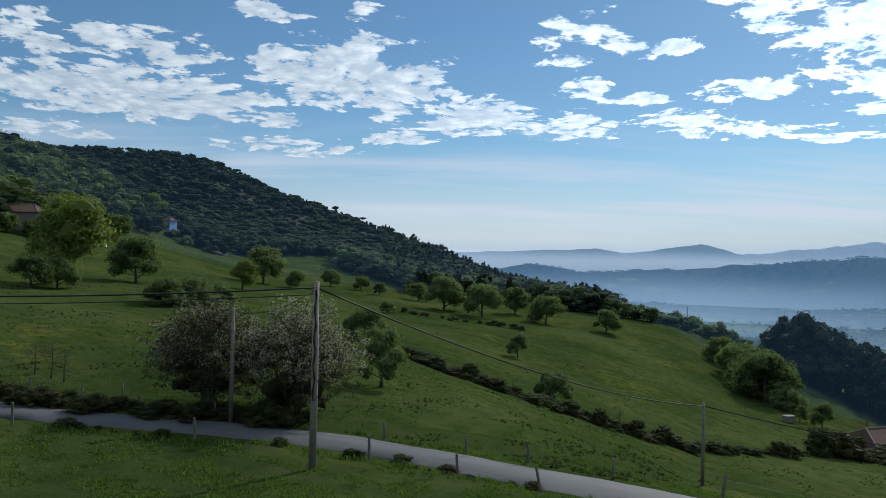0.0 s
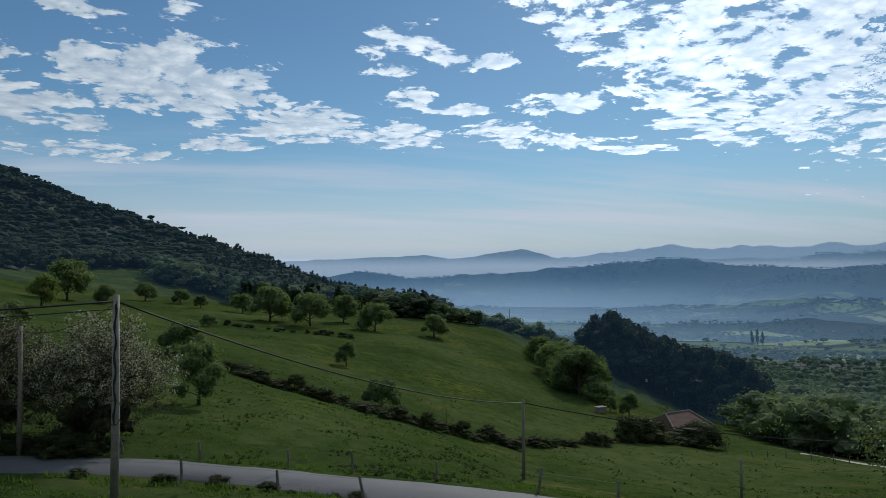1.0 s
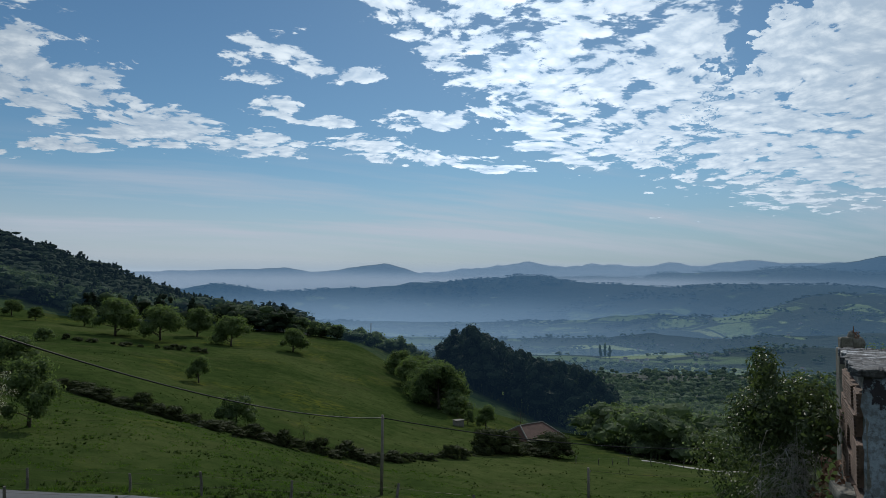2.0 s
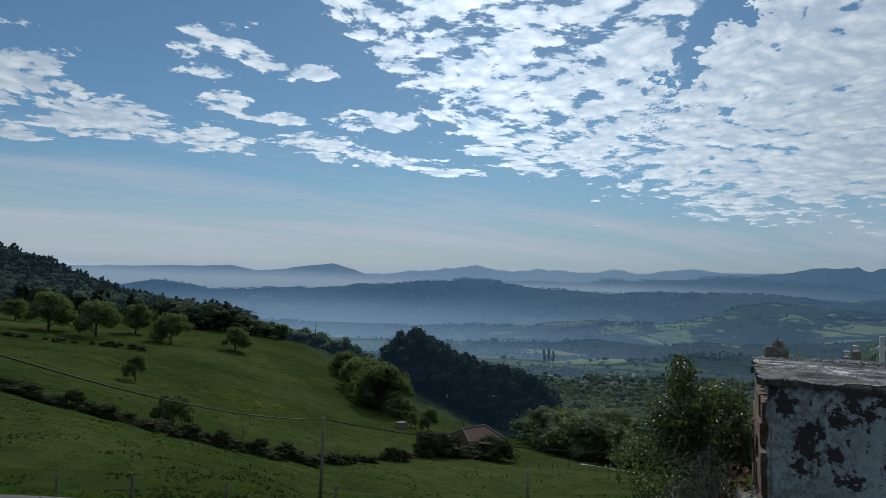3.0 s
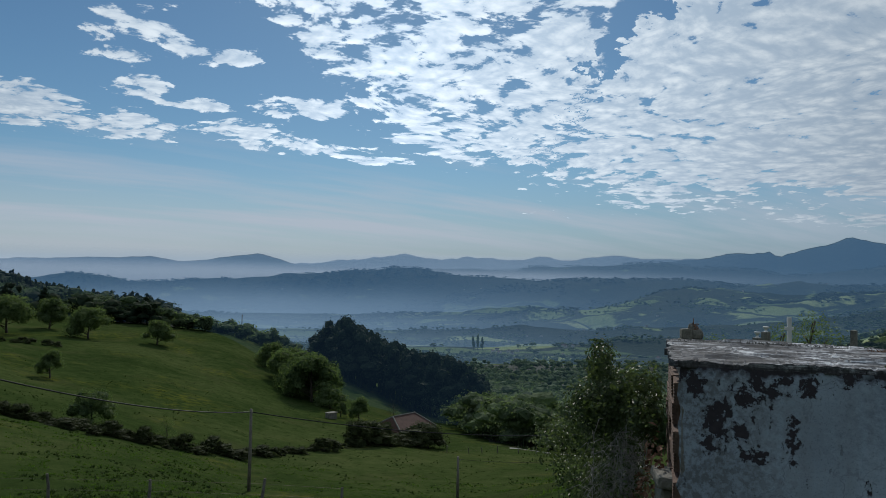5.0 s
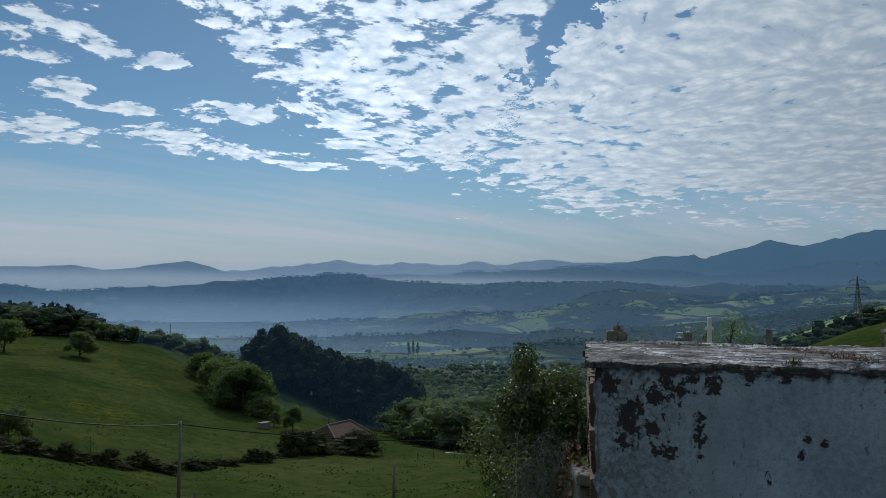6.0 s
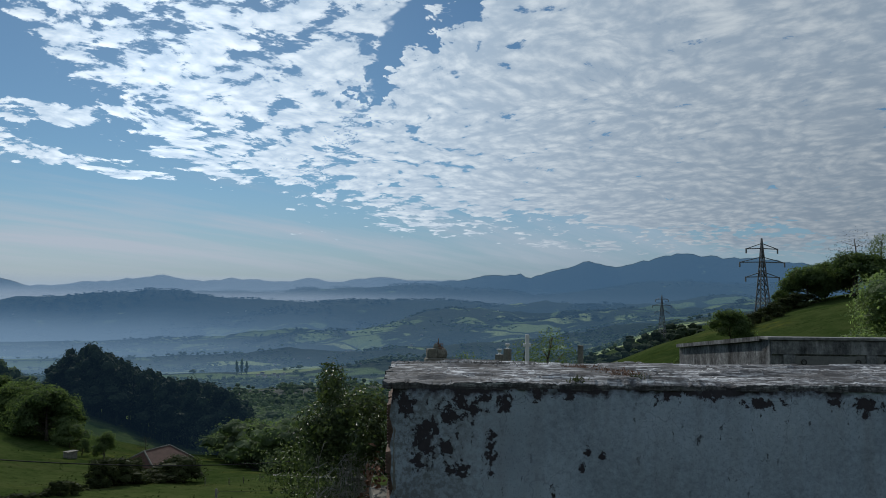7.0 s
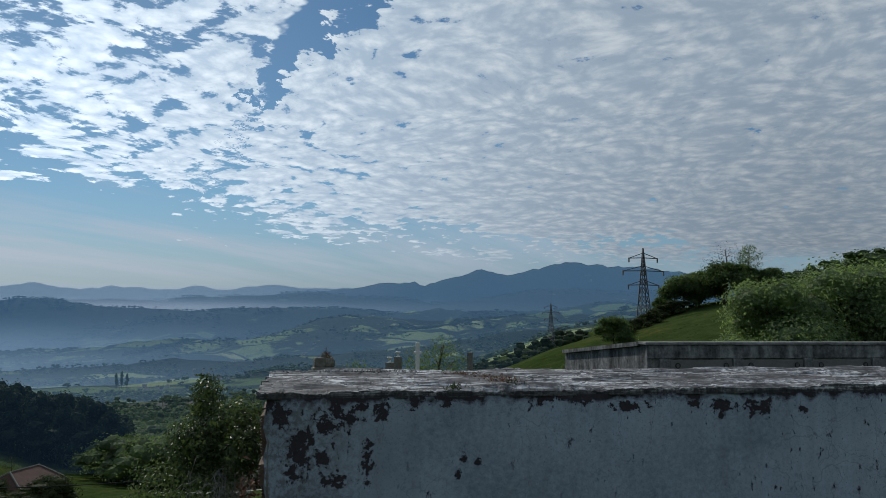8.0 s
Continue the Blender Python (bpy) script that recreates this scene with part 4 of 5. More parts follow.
grove = []
for x, y, h, w in scatter(260, (22.3, 35.8), (166, 300), in_grove, (15, 22), 0.42, 6):
    az, d = math.degrees(math.atan2(x - HUB[0], y - HUB[1])), math.hypot(x - HUB[0], y - HUB[1])
    top = 0.35 + d * math.tan(radians(np.interp(az, [22, 23.6, 25.0, 26.5, 28, 30, 33, 34.5, 36], [-5.0, -3.4, -3.1, -4.0, -4.8, -5.4, -6.0, -6.8, -8.0])))
    h = min(26.0, max(5.0, (top - ground_at(x, y)) * rng.uniform(0.82, 1.03)))
    grove.append((x, y, h, 4.0 + 0.18 * h))
wood("eucalyptus_grove", grove, "tall dark eucalyptus grove on the spur", L_DARK, "tall", 480, 0.24, 2)


wood("valley_wood", scatter(1100, (30.5, 54), (112, 290), in_hollow, (4.5, 9.5), 0.85, 7), "mixed green woodland in the hollow below the meadows", L_WOOD, "round", 160, 0.23, 2, 3)
# paler crowns paint highlights among the woodland
wood("valley_wood", scatter(130, (31.5, 55), (115, 230), in_hollow, (4, 8), 0.85, 8), "woodland trees coloured pale silver-green for crown highlights", L_PALE, "round", 260, 0.26, 2, 5)
wood("valley_wood", scatter(130, (31.5, 55), (115, 260), in_hollow, (4, 9), 0.85, 12), "fresh green trees among the woodland", L_OAK, "round", 260, 0.28, 2, 5)
def in_copse(a, d):
    x, y = d * math.sin(radians(a)), d * math.cos(radians(a))
    return waves(x, y, 260.0, 21) + 0.5 * waves(x, y, 80.0, 24) > 0.25 or abs(waves(x, y, 210.0, 25)) < 0.05


wood("valley_trees", scatter(3600, (14, 76), (480, 1700), in_copse, (4, 8), 1.1, 9), "hedgerow trees and copses scattered over the valley", L_WOOD, "round", 8, 0.8, 1, 3, 0.15)
wood("hill_wood", scatter(120, (82, 98), (105, 230), lambda a, d: d > np.interp(a, [82, 86, 98], [125, 108, 96]), (2.6, 4.2), 0.95, 10), "dark wood on the hill above the graveyard", L_WOOD, "round", 380, 0.16, 2)


def far_copse(a, d):
    x, y = d * math.sin(radians(a)), d * math.cos(radians(a))
    return waves(x, y, 330.0, 22) + 0.5 * waves(x, y, 90.0, 23) > (-0.25 if d > 2220 else 0.25)


wood("far_trees", scatter(4000, (4, 76), (1500, 2330), far_copse, (4.5, 8), 1.6, 30), "distant copses and hedgerow trees along the hazy ridge", L_FOREST, "round", 5, 0.9, 1, 3, 0.12)
wood("far_trees", scatter(800, (32, 76), (3000, 3200), far_copse, (6, 11), 1.2, 31), "faint trees along the distant ridge", L_FOREST, "round", 4, 1.2, 1, 2, 0.3)
wood("valley_wood", scatter(1250, (31, 57), (205, 645), None, (6, 10), 0.85, 32), "hazy mixed woodland further down the hollow", L_WOOD, "round", 70, 0.28, 2, 3)
wood("slope_wood", scatter(170, (58, 75), (330, 570), None, (8, 14), 0.85, 33), "dark wood behind the shoulder of the hill", L_FOREST, "round", 90, 0.35, 1, 5)


# ---- poles, cables, fences ----
def utility_pole(x, y, h, r, label, mat, cables=False):
    z = ground_at(x, y)
    ob = thing("utility_pole", pose(x, y, z), label, "utility pole")
    v, f = tube([(0, 0, -0.4), (0.01, 0, h * 0.5), (-0.01, 0.01, h)], [r * 1.15, r, r * 0.8], 10)
    part("pole", mesh_of("pole", v, f, mat, True), ob)
    v, f = tube([(0.02, -r * 0.9, h - 0.35), (0.06, -r * 1.9, h - 0.3), (0.05, -r * 1.9, h - 0.18)], [0.02, 0.03, 0.02], 6)
    part("bracket", mesh_of("bracket", v, f, STEEL), ob, "grey steel cable bracket")
    if cables:
        a = [(0.03 * math.sin(k), -r * 1.15, h - 0.3 - 0.16 * k) for k in range(26)]
        v, f = tube(a, [0.035 + 0.012 * math.sin(k * 1.7) for k in range(26)], 6)
        part("down_cable", mesh_of("down_cable", v, f, CABLE), ob, "thick black cables strapped down the pole")
        loop = [(0.22 * math.cos(q), -r * 1.3, h - 3.9 + 0.42 * math.sin(q)) for q in np.linspace(0, 6.283, 22)]
        v, f = tube(loop, [0.014] * 22, 5)
        part("cable_loop", mesh_of("cable_loop", v, f, CABLE), ob, "hanging loop of spare black cable")
    return Vector((x, y, z + h - 0.22))


def overhead_cable(a, b, sag, r, label="black overhead cable slung between two poles"):
    pts = [a.lerp(b, u) - Vector((0, 0, 4 * sag * u * (1 - u))) for u in np.linspace(0, 1, 26)]
    v, f = tube(pts, [r] * 26, 5)
    ob = new("overhead_cable", mesh_of("overhead_cable", v, f, CABLE, True))
    return tagged(ob, label, "cable")


x, y, z = polar(-10.9, 27.4)
P1 = utility_pole(x, y, 6.85, 0.125, "pale weathered round utility pole with black cables", CONCRETE_POLE, True)
x, y, z = polar(18.2, 57)
P2 = utility_pole(x, y, 6.0, 0.115, "slim brown wooden utility pole on the meadow", POLE_WOOD)
x, y, z = polar(33.6, 62)
P3 = utility_pole(x, y, 3.3, 0.11, "slim dark wooden utility pole on the lower meadow", POLE_WOOD)
x, y, z = polar(-17.0, 36.9)
P4 = utility_pole(x, y, 5.5, 0.09, "slim wooden pole behind the hawthorns", POLE_WOOD)
x, y, z = polar(-50, 40)
P5 = Vector((x, y, P1.z - 0.5))
x, y, z = polar(47.5, 84)
P6 = utility_pole(x, y, 5.0, 0.1, "distant wooden pole beside the field track", POLE_WOOD)
overhead_cable(P1, P2, 0.9, 0.034)
overhead_cable(P1, P5, 0.35, 0.034)
overhead_cable(P1 - Vector((0, 0, 0.25)), P5 - Vector((0, 0, 0.4)), 0.3, 0.02)
overhead_cable(P1 - Vector((0, 0, 0.05)), P4, 0.4, 0.014)
overhead_cable(P2, P6, 1.2, 0.04)
overhead_cable(P3, P6 - Vector((0, 0, 2.0)), 0.8, 0.012)


def post_mesh(seed, h, r):
    r_ = np.random.RandomState(seed)
    v, f = tube([(0, 0, -0.3), (r_.normal() * 0.02, r_.normal() * 0.02, h * 0.5), (r_.normal() * 0.05, r_.normal() * 0.05, h)], [r, r * 0.95, r * 0.85], 7)
    return mesh_of("post", v, f, POST_WOOD)


POSTS = [post_mesh(80 + k, 1.0, 0.06) for k in range(4)]


def fence(points, label, step=2.6, hgt=0.85, wires=(0.35, 0.75)):
    """Posts along a line on the land, with wires: one fence."""
    x0, y0 = points[0]
    ob = thing("fence", pose(x0, y0, ground_at(x0, y0)), label, "fence")
    base = Vector((x0, y0, ground_at(x0, y0)))
    tops = []
    for (ax, ay), (bx, by) in zip(points, points[1:]):
        n = max(1, int(math.hypot(bx - ax, by - ay) / step))
        for k in range(n):
            u = (k + rng.uniform(-0.2, 0.2)) / n
            px, py = ax + (bx - ax) * u, ay + (by - ay) * u
            q = Vector((px, py, ground_at(px, py)))
            s = hgt * rng.uniform(0.85, 1.12)
            part("post", POSTS[rng.randint(4)], ob, "", Matrix.Translation(q - base) @ pose(0, 0, 0, rng.normal() * 4, rng.normal() * 4, rng.uniform(0, 360)) @ Matrix.Diagonal((1, 1, s, 1)))
            tops.append(q - base)
    for w in wires:
        v, f = tube([q + Vector((0, 0, w * hgt / 0.85)) for q in tops], [0.0035] * len(tops), 3)
        part("wire", mesh_of("wire", v, f, WIRE), ob, "rusty fence wire")


fence([(q, float(road_y(q)) + 2.5) for q in (-30, -18, -6, 0, 4, 10, 15)], "old wooden post and wire fence on the lane's far side", 2.9)
fence([(q, float(road_y(q)) - 2.3) for q in (-24, -12, -4, 0, 4, 9)], "leaning wooden fence posts on the lane's near verge", 5.2, 0.95)
fence([polar(a, r)[:2] for a, r in ((33, 100), (38, 104), (43, 108))], "thin post fence along the field track", 2.4, 1.0)
fence([polar(a, r)[:2] for a, r in ((-31, 44), (-25, 42), (-19, 41))], "short weathered posts on the meadow bank", 2.6, 0.8, (0.5,))


# ---- lattice pylons ----
def pylon(az, r, h, label):
    x, y, z = polar(az, r)
    h = h - z
    ob = thing("pylon", pose(x, y, z, 0, 0, -az + 25), label, "pylon")
    w0, w1, bar = h * 0.085, h * 0.016, h * 0.0055

    def half(u):
        return w0 + (w1 - w0) * min(1.0, u * 1.25) ** 0.8 - (w1 * 4.5 * (u - 0.8) if u > 0.8 else 0)

    bars = []
    for sx, sy in ((1, 1), (1, -1), (-1, 1), (-1, -1)):
        us = np.linspace(0, 1, 9)
        bars.append(tube([(sx * half(u), sy * half(u), h * u) for u in us], [bar] * 9, 4))
    levels = np.linspace(0, 0.97, 13)
    for a, b in zip(levels, levels[1:]):
        for (s1, t1), (s2, t2) in (((1, 1), (1, -1)), ((1, -1), (-1, -1)), ((-1, -1), (-1, 1)), ((-1, 1), (1, 1))):
            bars.append(tube([(s1 * half(a), t1 * half(a), h * a), (s2 * half(b), t2 * half(b), h * b)], [bar * 0.6] * 2, 3))
            bars.append(tube([(s2 * half(a), t2 * half(a), h * a), (s1 * half(b), t1 * half(b), h * b)], [bar * 0.6] * 2, 3))
    v, f = joined(bars)
    part("lattice", mesh_of("lattice", v, f, STEEL), ob)
    for u, w in ((0.66, 0.15), (0.79, 0.20), (0.91, 0.14)):
        arm = []
        for s in (-1, 1):
            arm.append(tube([(0, 0, h * u), (s * h * w, 0, h * (u - 0.005))], [bar] * 2, 4))
            arm.append(tube([(0, 0, h * (u + 0.045)), (s * h * w, 0, h * (u - 0.005))], [bar * 0.8] * 2, 4))
            arm.append(tube([(s * h * w, 0, h * u), (s * h * w, 0, h * (u - 0.045))], [bar * 1.3] * 2, 4))
        v, f = joined(arm)
        part("cross_arm", mesh_of("cross_arm", v, f, STEEL), ob, "cross-arm with hanging insulators")


pylon(73.4, 235, 21.3, "grey steel lattice pylon on the hill")
pylon(66.5, 520, 9.4, "distant grey steel lattice pylon")


# ---- graveyard: niche wall near the camera ----
def box(bm, lo, hi, bev=0.0):
    verts = [bm.verts.new((x_, y_, z_)) for x_ in (lo[0], hi[0]) for y_ in (lo[1], hi[1]) for z_ in (lo[2], hi[2])]
    fs = [bm.faces.new([verts[k] for k in q]) for q in ((0, 1, 3, 2), (4, 6, 7, 5), (0, 4, 5, 1), (2, 3, 7, 6), (0, 2, 6, 4), (1, 5, 7, 3))]
    if bev:
        edges = list({e for f_ in fs for e in f_.edges})
        bmesh.ops.bevel(bm, geom=edges, offset=bev, segments=2, affect="EDGES", profile=0.6)
    bmesh.ops.recalc_face_normals(bm, faces=bm.faces)


WALL_TURN = -47.58
NX, NY = math.sin(radians(47.58)), math.cos(radians(47.58))
WALL = pose(3.822 * NX, 3.822 * NY, 0, 0, 0, WALL_TURN)  # x along the face, y away from the camera
TOP, BACK, LEFT, RIGHT = 0.055, 1.03, 0.64, 9.0

PLASTER, t, p = surface("flaking_plaster", 0.9)
v = obj_co(t)
lx, ly, lz = add(t, "ShaderNodeSeparateXYZ", i_0=v).outputs
n1, n2, n3 = noise_at(t, v, 9.0, 6.0, 0.65), noise_at(t, v, 38.0, 5.0, 0.7), noise_at(t, v, 1.6, 4.0)
rag = calc(t, "ADD", calc(t, "MULTIPLY", calc(t, "SUBTRACT", noise_at(t, v, 20.0, 7.0, 0.72), 0.5), 5.6), calc(t, "MULTIPLY", calc(t, "SUBTRACT", n2, 0.5), 3.4))
# flaked patches: along, up, half width, half height in centimetres
FLAKES = ((80, -14, 7, 5), (89, -8, 5, 5), (93, -3, 3.5, 5), (98, -6, 6, 3), (103, -1, 4, 2.5), (111, -3, 4, 3.5), (125, 2, 4.5, 4), (138, 2, 4.5, 4), (79, -21, 5, 5),
          (76, -26, 3, 4), (87, -22, 3, 5), (93, -30, 6, 3), (106, -23, 2.2, 8), (146, -23.0, 1.7, 2.4), (151.5, -24.4, 1.7, 2.2), (143.2, -28.8, 1.5, 2.4), (181, 1, 6, 2.4), (197, 0, 7, 2), (219, -3, 9, 2.2),
          (265, -4, 6, 4.5), (282.5, -4.5, 7, 4.5), (304, -5, 3, 2), (251, -2, 4, 2.5), (70, -4, 4, 6), (66, 1, 3, 6))
gone = None
for cx, cz, w, h in FLAKES:
    dx = calc(t, "MULTIPLY", calc(t, "SUBTRACT", lx, cx / 100), 100.0 / w)
    dz = calc(t, "MULTIPLY", calc(t, "SUBTRACT", lz, cz / 100), 100.0 / h)
    one = calc(t, "SUBTRACT", 1.0, calc(t, "SQRT", calc(t, "MULTIPLY_ADD", dx, dx, calc(t, "MULTIPLY", dz, dz))))
    gone = one if gone is None else calc(t, "MAXIMUM", gone, one)
gone = span(t, calc(t, "ADD", gone, rag), 0.22, 0.32)
tall_v = add(t, "ShaderNodeVectorMath", op="MULTIPLY", i_0=v, i_1=(30.0, 30.0, 14.0)).outputs[0]
specks = calc(t, "MULTIPLY", span(t, noise_at(t, tall_v, 1.0, 4.0, 0.7), 0.625, 0.66), span(t, n3, 0.42, 0.56))
# shade below the coping, painted as a broken dark band
cap_shade = calc(t, "MULTIPLY", span(t, calc(t, "MULTIPLY_ADD", n1, 0.14, lz), 0.062, 0.085), span(t, noise_at(t, v, 4.0, 3.0), 0.34, 0.44))
streak_v = add(t, "ShaderNodeVectorMath", op="MULTIPLY", i_0=v, i_1=(9.0, 9.0, 0.8)).outputs[0]
streaks = span(t, noise_at(t, streak_v, 1.0, 5.0, 0.6), 0.45, 0.8)
paint = ramp(t, calc(t, "ADD", calc(t, "MULTIPLY", n3, 0.6), calc(t, "MULTIPLY", n2, 0.4)), (0.36, (0.20, 0.25, 0.31)), (0.5, (0.33, 0.40, 0.495)), (0.66, (0.43, 0.51, 0.61)))
paint = mix(t, calc(t, "MULTIPLY", streaks, 0.4), paint, (0.20, 0.205, 0.205))
worn = span(t, calc(t, "MULTIPLY_ADD", n1, 0.5, lx), 1.55, 1.0)
paint = mix(t, calc(t, "MULTIPLY", worn, calc(t, "MULTIPLY", span(t, n2, 0.40, 0.56), 0.75)), paint, (0.10, 0.10, 0.105))
cracks = add(t, "ShaderNodeTexVoronoi", ftype="DISTANCE_TO_EDGE", i_Vector=add(t, "ShaderNodeVectorMath", op="MULTIPLY_ADD", i_0=add(t, "ShaderNodeTexNoise", i_Vector=v, i_Scale=9.0, i_Detail=4.0).outputs[1], i_1=(0.22, 0.22, 0.22), i_2=v).outputs[0], i_Scale=4.5).outputs[0]
hair = calc(t, "MULTIPLY", span(t, cracks, 0.016, 0.004), span(t, n3, 0.40, 0.56))
paint = mix(t, calc(t, "MULTIPLY", hair, 0.3), paint, (0.05, 0.05, 0.055))
grit = span(t, noise_at(t, v, 120.0, 3.0, 0.7), 0.55, 0.70)
paint = mix(t, calc(t, "MULTIPLY", grit, 0.5), paint, (0.10, 0.115, 0.135))
dark_m = calc(t, "MAXIMUM", gone, calc(t, "MAXIMUM", specks, cap_shade))
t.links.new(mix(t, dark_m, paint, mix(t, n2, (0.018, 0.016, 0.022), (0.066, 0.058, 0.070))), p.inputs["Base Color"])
bump(t, p, calc(t, "SUBTRACT", calc(t, "MULTIPLY", n2, 0.35), dark_m), 0.006, 1.0)

COPING, t, p = surface("weathered_coping", 0.9)
v = obj_co(t)
long_v = add(t, "ShaderNodeVectorMath", op="MULTIPLY", i_0=v, i_1=(4.5, 30.0, 60.0)).outputs[0]
g1, g2, g3 = noise_at(t, long_v, 1.0, 6.0, 0.7), noise_at(t, v, 30.0, 5.0, 0.7), noise_at(t, v, 2.0, 4.0)
f = calc(t, "ADD", calc(t, "MULTIPLY", g1, 0.6), calc(t, "MULTIPLY", g2, 0.4))
c = ramp(t, f, (0.38, (0.030, 0.030, 0.033)), (0.47, (0.075, 0.077, 0.083)), (0.52, (0.20, 0.205, 0.22)), (0.59, (0.66, 0.68, 0.70)))
# darker from just below the top edge downwards
edge_tone = span(t, calc(t, "MULTIPLY_ADD", g2, 0.02, add(t, "ShaderNodeSeparateXYZ", i_0=v).outputs[2]), TOP - 0.004, TOP - 0.014, 0.0, 0.7)
c = mix(t, edge_tone, c, (0.035, 0.033, 0.037))
t.links.new(mix(t, span(t, calc(t, "MULTIPLY_ADD", g2, 0.5, g3), 0.72, 0.86, 0.0, 0.8), c, (0.05, 0.048, 0.05)), p.inputs["Base Color"])
bump(t, p, f, 0.006)

niche = thing("niche_block", WALL, "grey flaking plastered burial niche block with a cracked coping", "burial wall")
# body: front face uneven, ragged at its left edge
nx_, nz_ = 90, 46
xs, zs = np.linspace(LEFT, RIGHT, nx_), np.linspace(-2.6, TOP - 0.03, nz_)
X, Z = np.meshgrid(xs, zs, indexing="ij")
Y = 0.006 * waves(X * 3, Z * 3, 2.0, 31) + 0.003 * waves(X * 12, Z * 12, 2.0, 32)
edge_in = np.exp(-((X - LEFT) / 0.05) ** 2)
X = X + edge_in * (0.014 * waves(Z * 9, Z * 0, 1.0, 33) + 0.01)
Y = Y + edge_in * 0.02
fv = np.stack([X, Y, Z], -1).reshape(-1, 3)
ff = [[i * nz_ + j, (i + 1) * nz_ + j, (i + 1) * nz_ + j + 1, i * nz_ + j + 1] for i in range(nx_ - 1) for j in range(nz_ - 1)]
part("plaster_face", mesh_of("plaster_face", fv, ff, PLASTER, True), niche, "pale blue-grey plaster flaking off in dark patches, shade painted under the coping")
bm = bmesh.new()
box(bm, (LEFT + 0.02, 0.02, -2.6), (RIGHT, BACK, TOP - 0.04))
part("core", finish("core", bm, MORTAR), niche, "bare mortar core")
# coping slab: cracked, broken front edge, a little hollow in the middle
nx_, ny_ = 620, 26
xs, ys = np.r_[np.linspace(LEFT - 0.014, 4.6, 540), np.linspace(4.65, RIGHT, 80)], np.linspace(-0.005, BACK + 0.02, ny_)
X, Yg = np.meshgrid(xs, ys, indexing="ij")
front = np.exp(-((Yg + 0.012) / 0.05) ** 2)
chip = np.clip(waves(X * 5, X * 0, 1.5, 41) - 0.5, 0, 1) + 0.6 * np.clip(waves(X * 19, X * 0, 1.5, 42) - 0.3, 0, 1)
chip = chip + np.abs(np.random.RandomState(48).normal(size=len(xs)))[:, None] * 0.06 + 0.15 * np.clip(waves(X * 70, X * 0, 1.5, 49), 0, 1)
Yt = Yg + front * (0.022 * chip + 0.004 * waves(X * 40, X * 0, 1.5, 46))
Zt = TOP + 0.006 * waves(X * 5, Yg * 12, 2.0, 43) - front * (0.004 + 0.014 * chip) + 0.005 * np.round(1.6 * waves(X * 2, Yg * 12, 1.6, 47) + 0.3 * waves(X * 25, Yg * 25, 1.6, 44))
left_ = np.exp(-((X - LEFT + 0.035) / 0.05) ** 2)
Xt = X + left_ * 0.02 * waves(Yg * 7, Yg * 0, 1.0, 45)
tv = np.stack([Xt, Yt, Zt], -1).reshape(-1, 3)
low = tv.copy()
low[:, 2] = TOP - 0.034
low[:, 1] += 0.0015 * np.random.RandomState(50).normal(size=len(low)) * (low[:, 1] < 0.03)
nt_ = len(tv)
tf = [[i * ny_ + j, (i + 1) * ny_ + j, (i + 1) * ny_ + j + 1, i * ny_ + j + 1] for i in range(nx_ - 1) for j in range(ny_ - 1)]
bf = [[q + nt_ for q in f_[::-1]] for f_ in tf]
sf = [[i * ny_, i * ny_ + nt_, (i + 1) * ny_ + nt_, (i + 1) * ny_] for i in range(nx_ - 1)]
sf += [[(i + 1) * ny_ + ny_ - 1, (i + 1) * ny_ + ny_ - 1 + nt_, i * ny_ + ny_ - 1 + nt_, i * ny_ + ny_ - 1] for i in range(nx_ - 1)]
sf += [[j + 1, j + 1 + nt_, j + nt_, j] for j in range(ny_ - 1)]
part("coping", mesh_of("coping", np.vstack([tv, low]), tf + bf + sf, COPING), niche, "cracked whitish coping slab with dark lichen")
# the bare end: stacked ribbed hollow bricks
bm = bmesh.new()
for k in range(7):
    box(bm, (0.0, -0.115, k * 0.0125), (0.03, 0.115, k * 0.0125 + 0.0085))
box(bm, (0.008, -0.117, 0.0), (0.05, 0.117, 0.086))
brick = finish("brick", bm, BRICK)
for row_ in range(9):
    for k in range(4):
        yb = 0.16 + 0.245 * k + (0.11 if row_ % 2 else 0.0)
        if yb > BACK - 0.1:
            continue
        part("brick", brick, niche, "", pose(LEFT - 0.006 + rng.uniform(-0.008, 0.006), yb, -0.13 - 0.098 * row_ + rng.uniform(-0.003, 0.003), 0, rng.uniform(-2, 2), rng.uniform(-2, 2)))

bm = bmesh.new()
box(bm, (-0.05, -0.10, 0.0), (0.06, 0.12, 0.05), 0.012)
box(bm, (-0.03, -0.06, -0.16), (0.05, 0.10, -0.01), 0.015)
part("ledge_stone", finish("ledge_stone", bm, STONE), niche, "broken pale stone jutting from the wall's end", pose(LEFT - 0.03, 0.25, -0.50, 0, 4, 8))
# moss and dry weeds growing on the coping
r_ = np.random.RandomState(91)


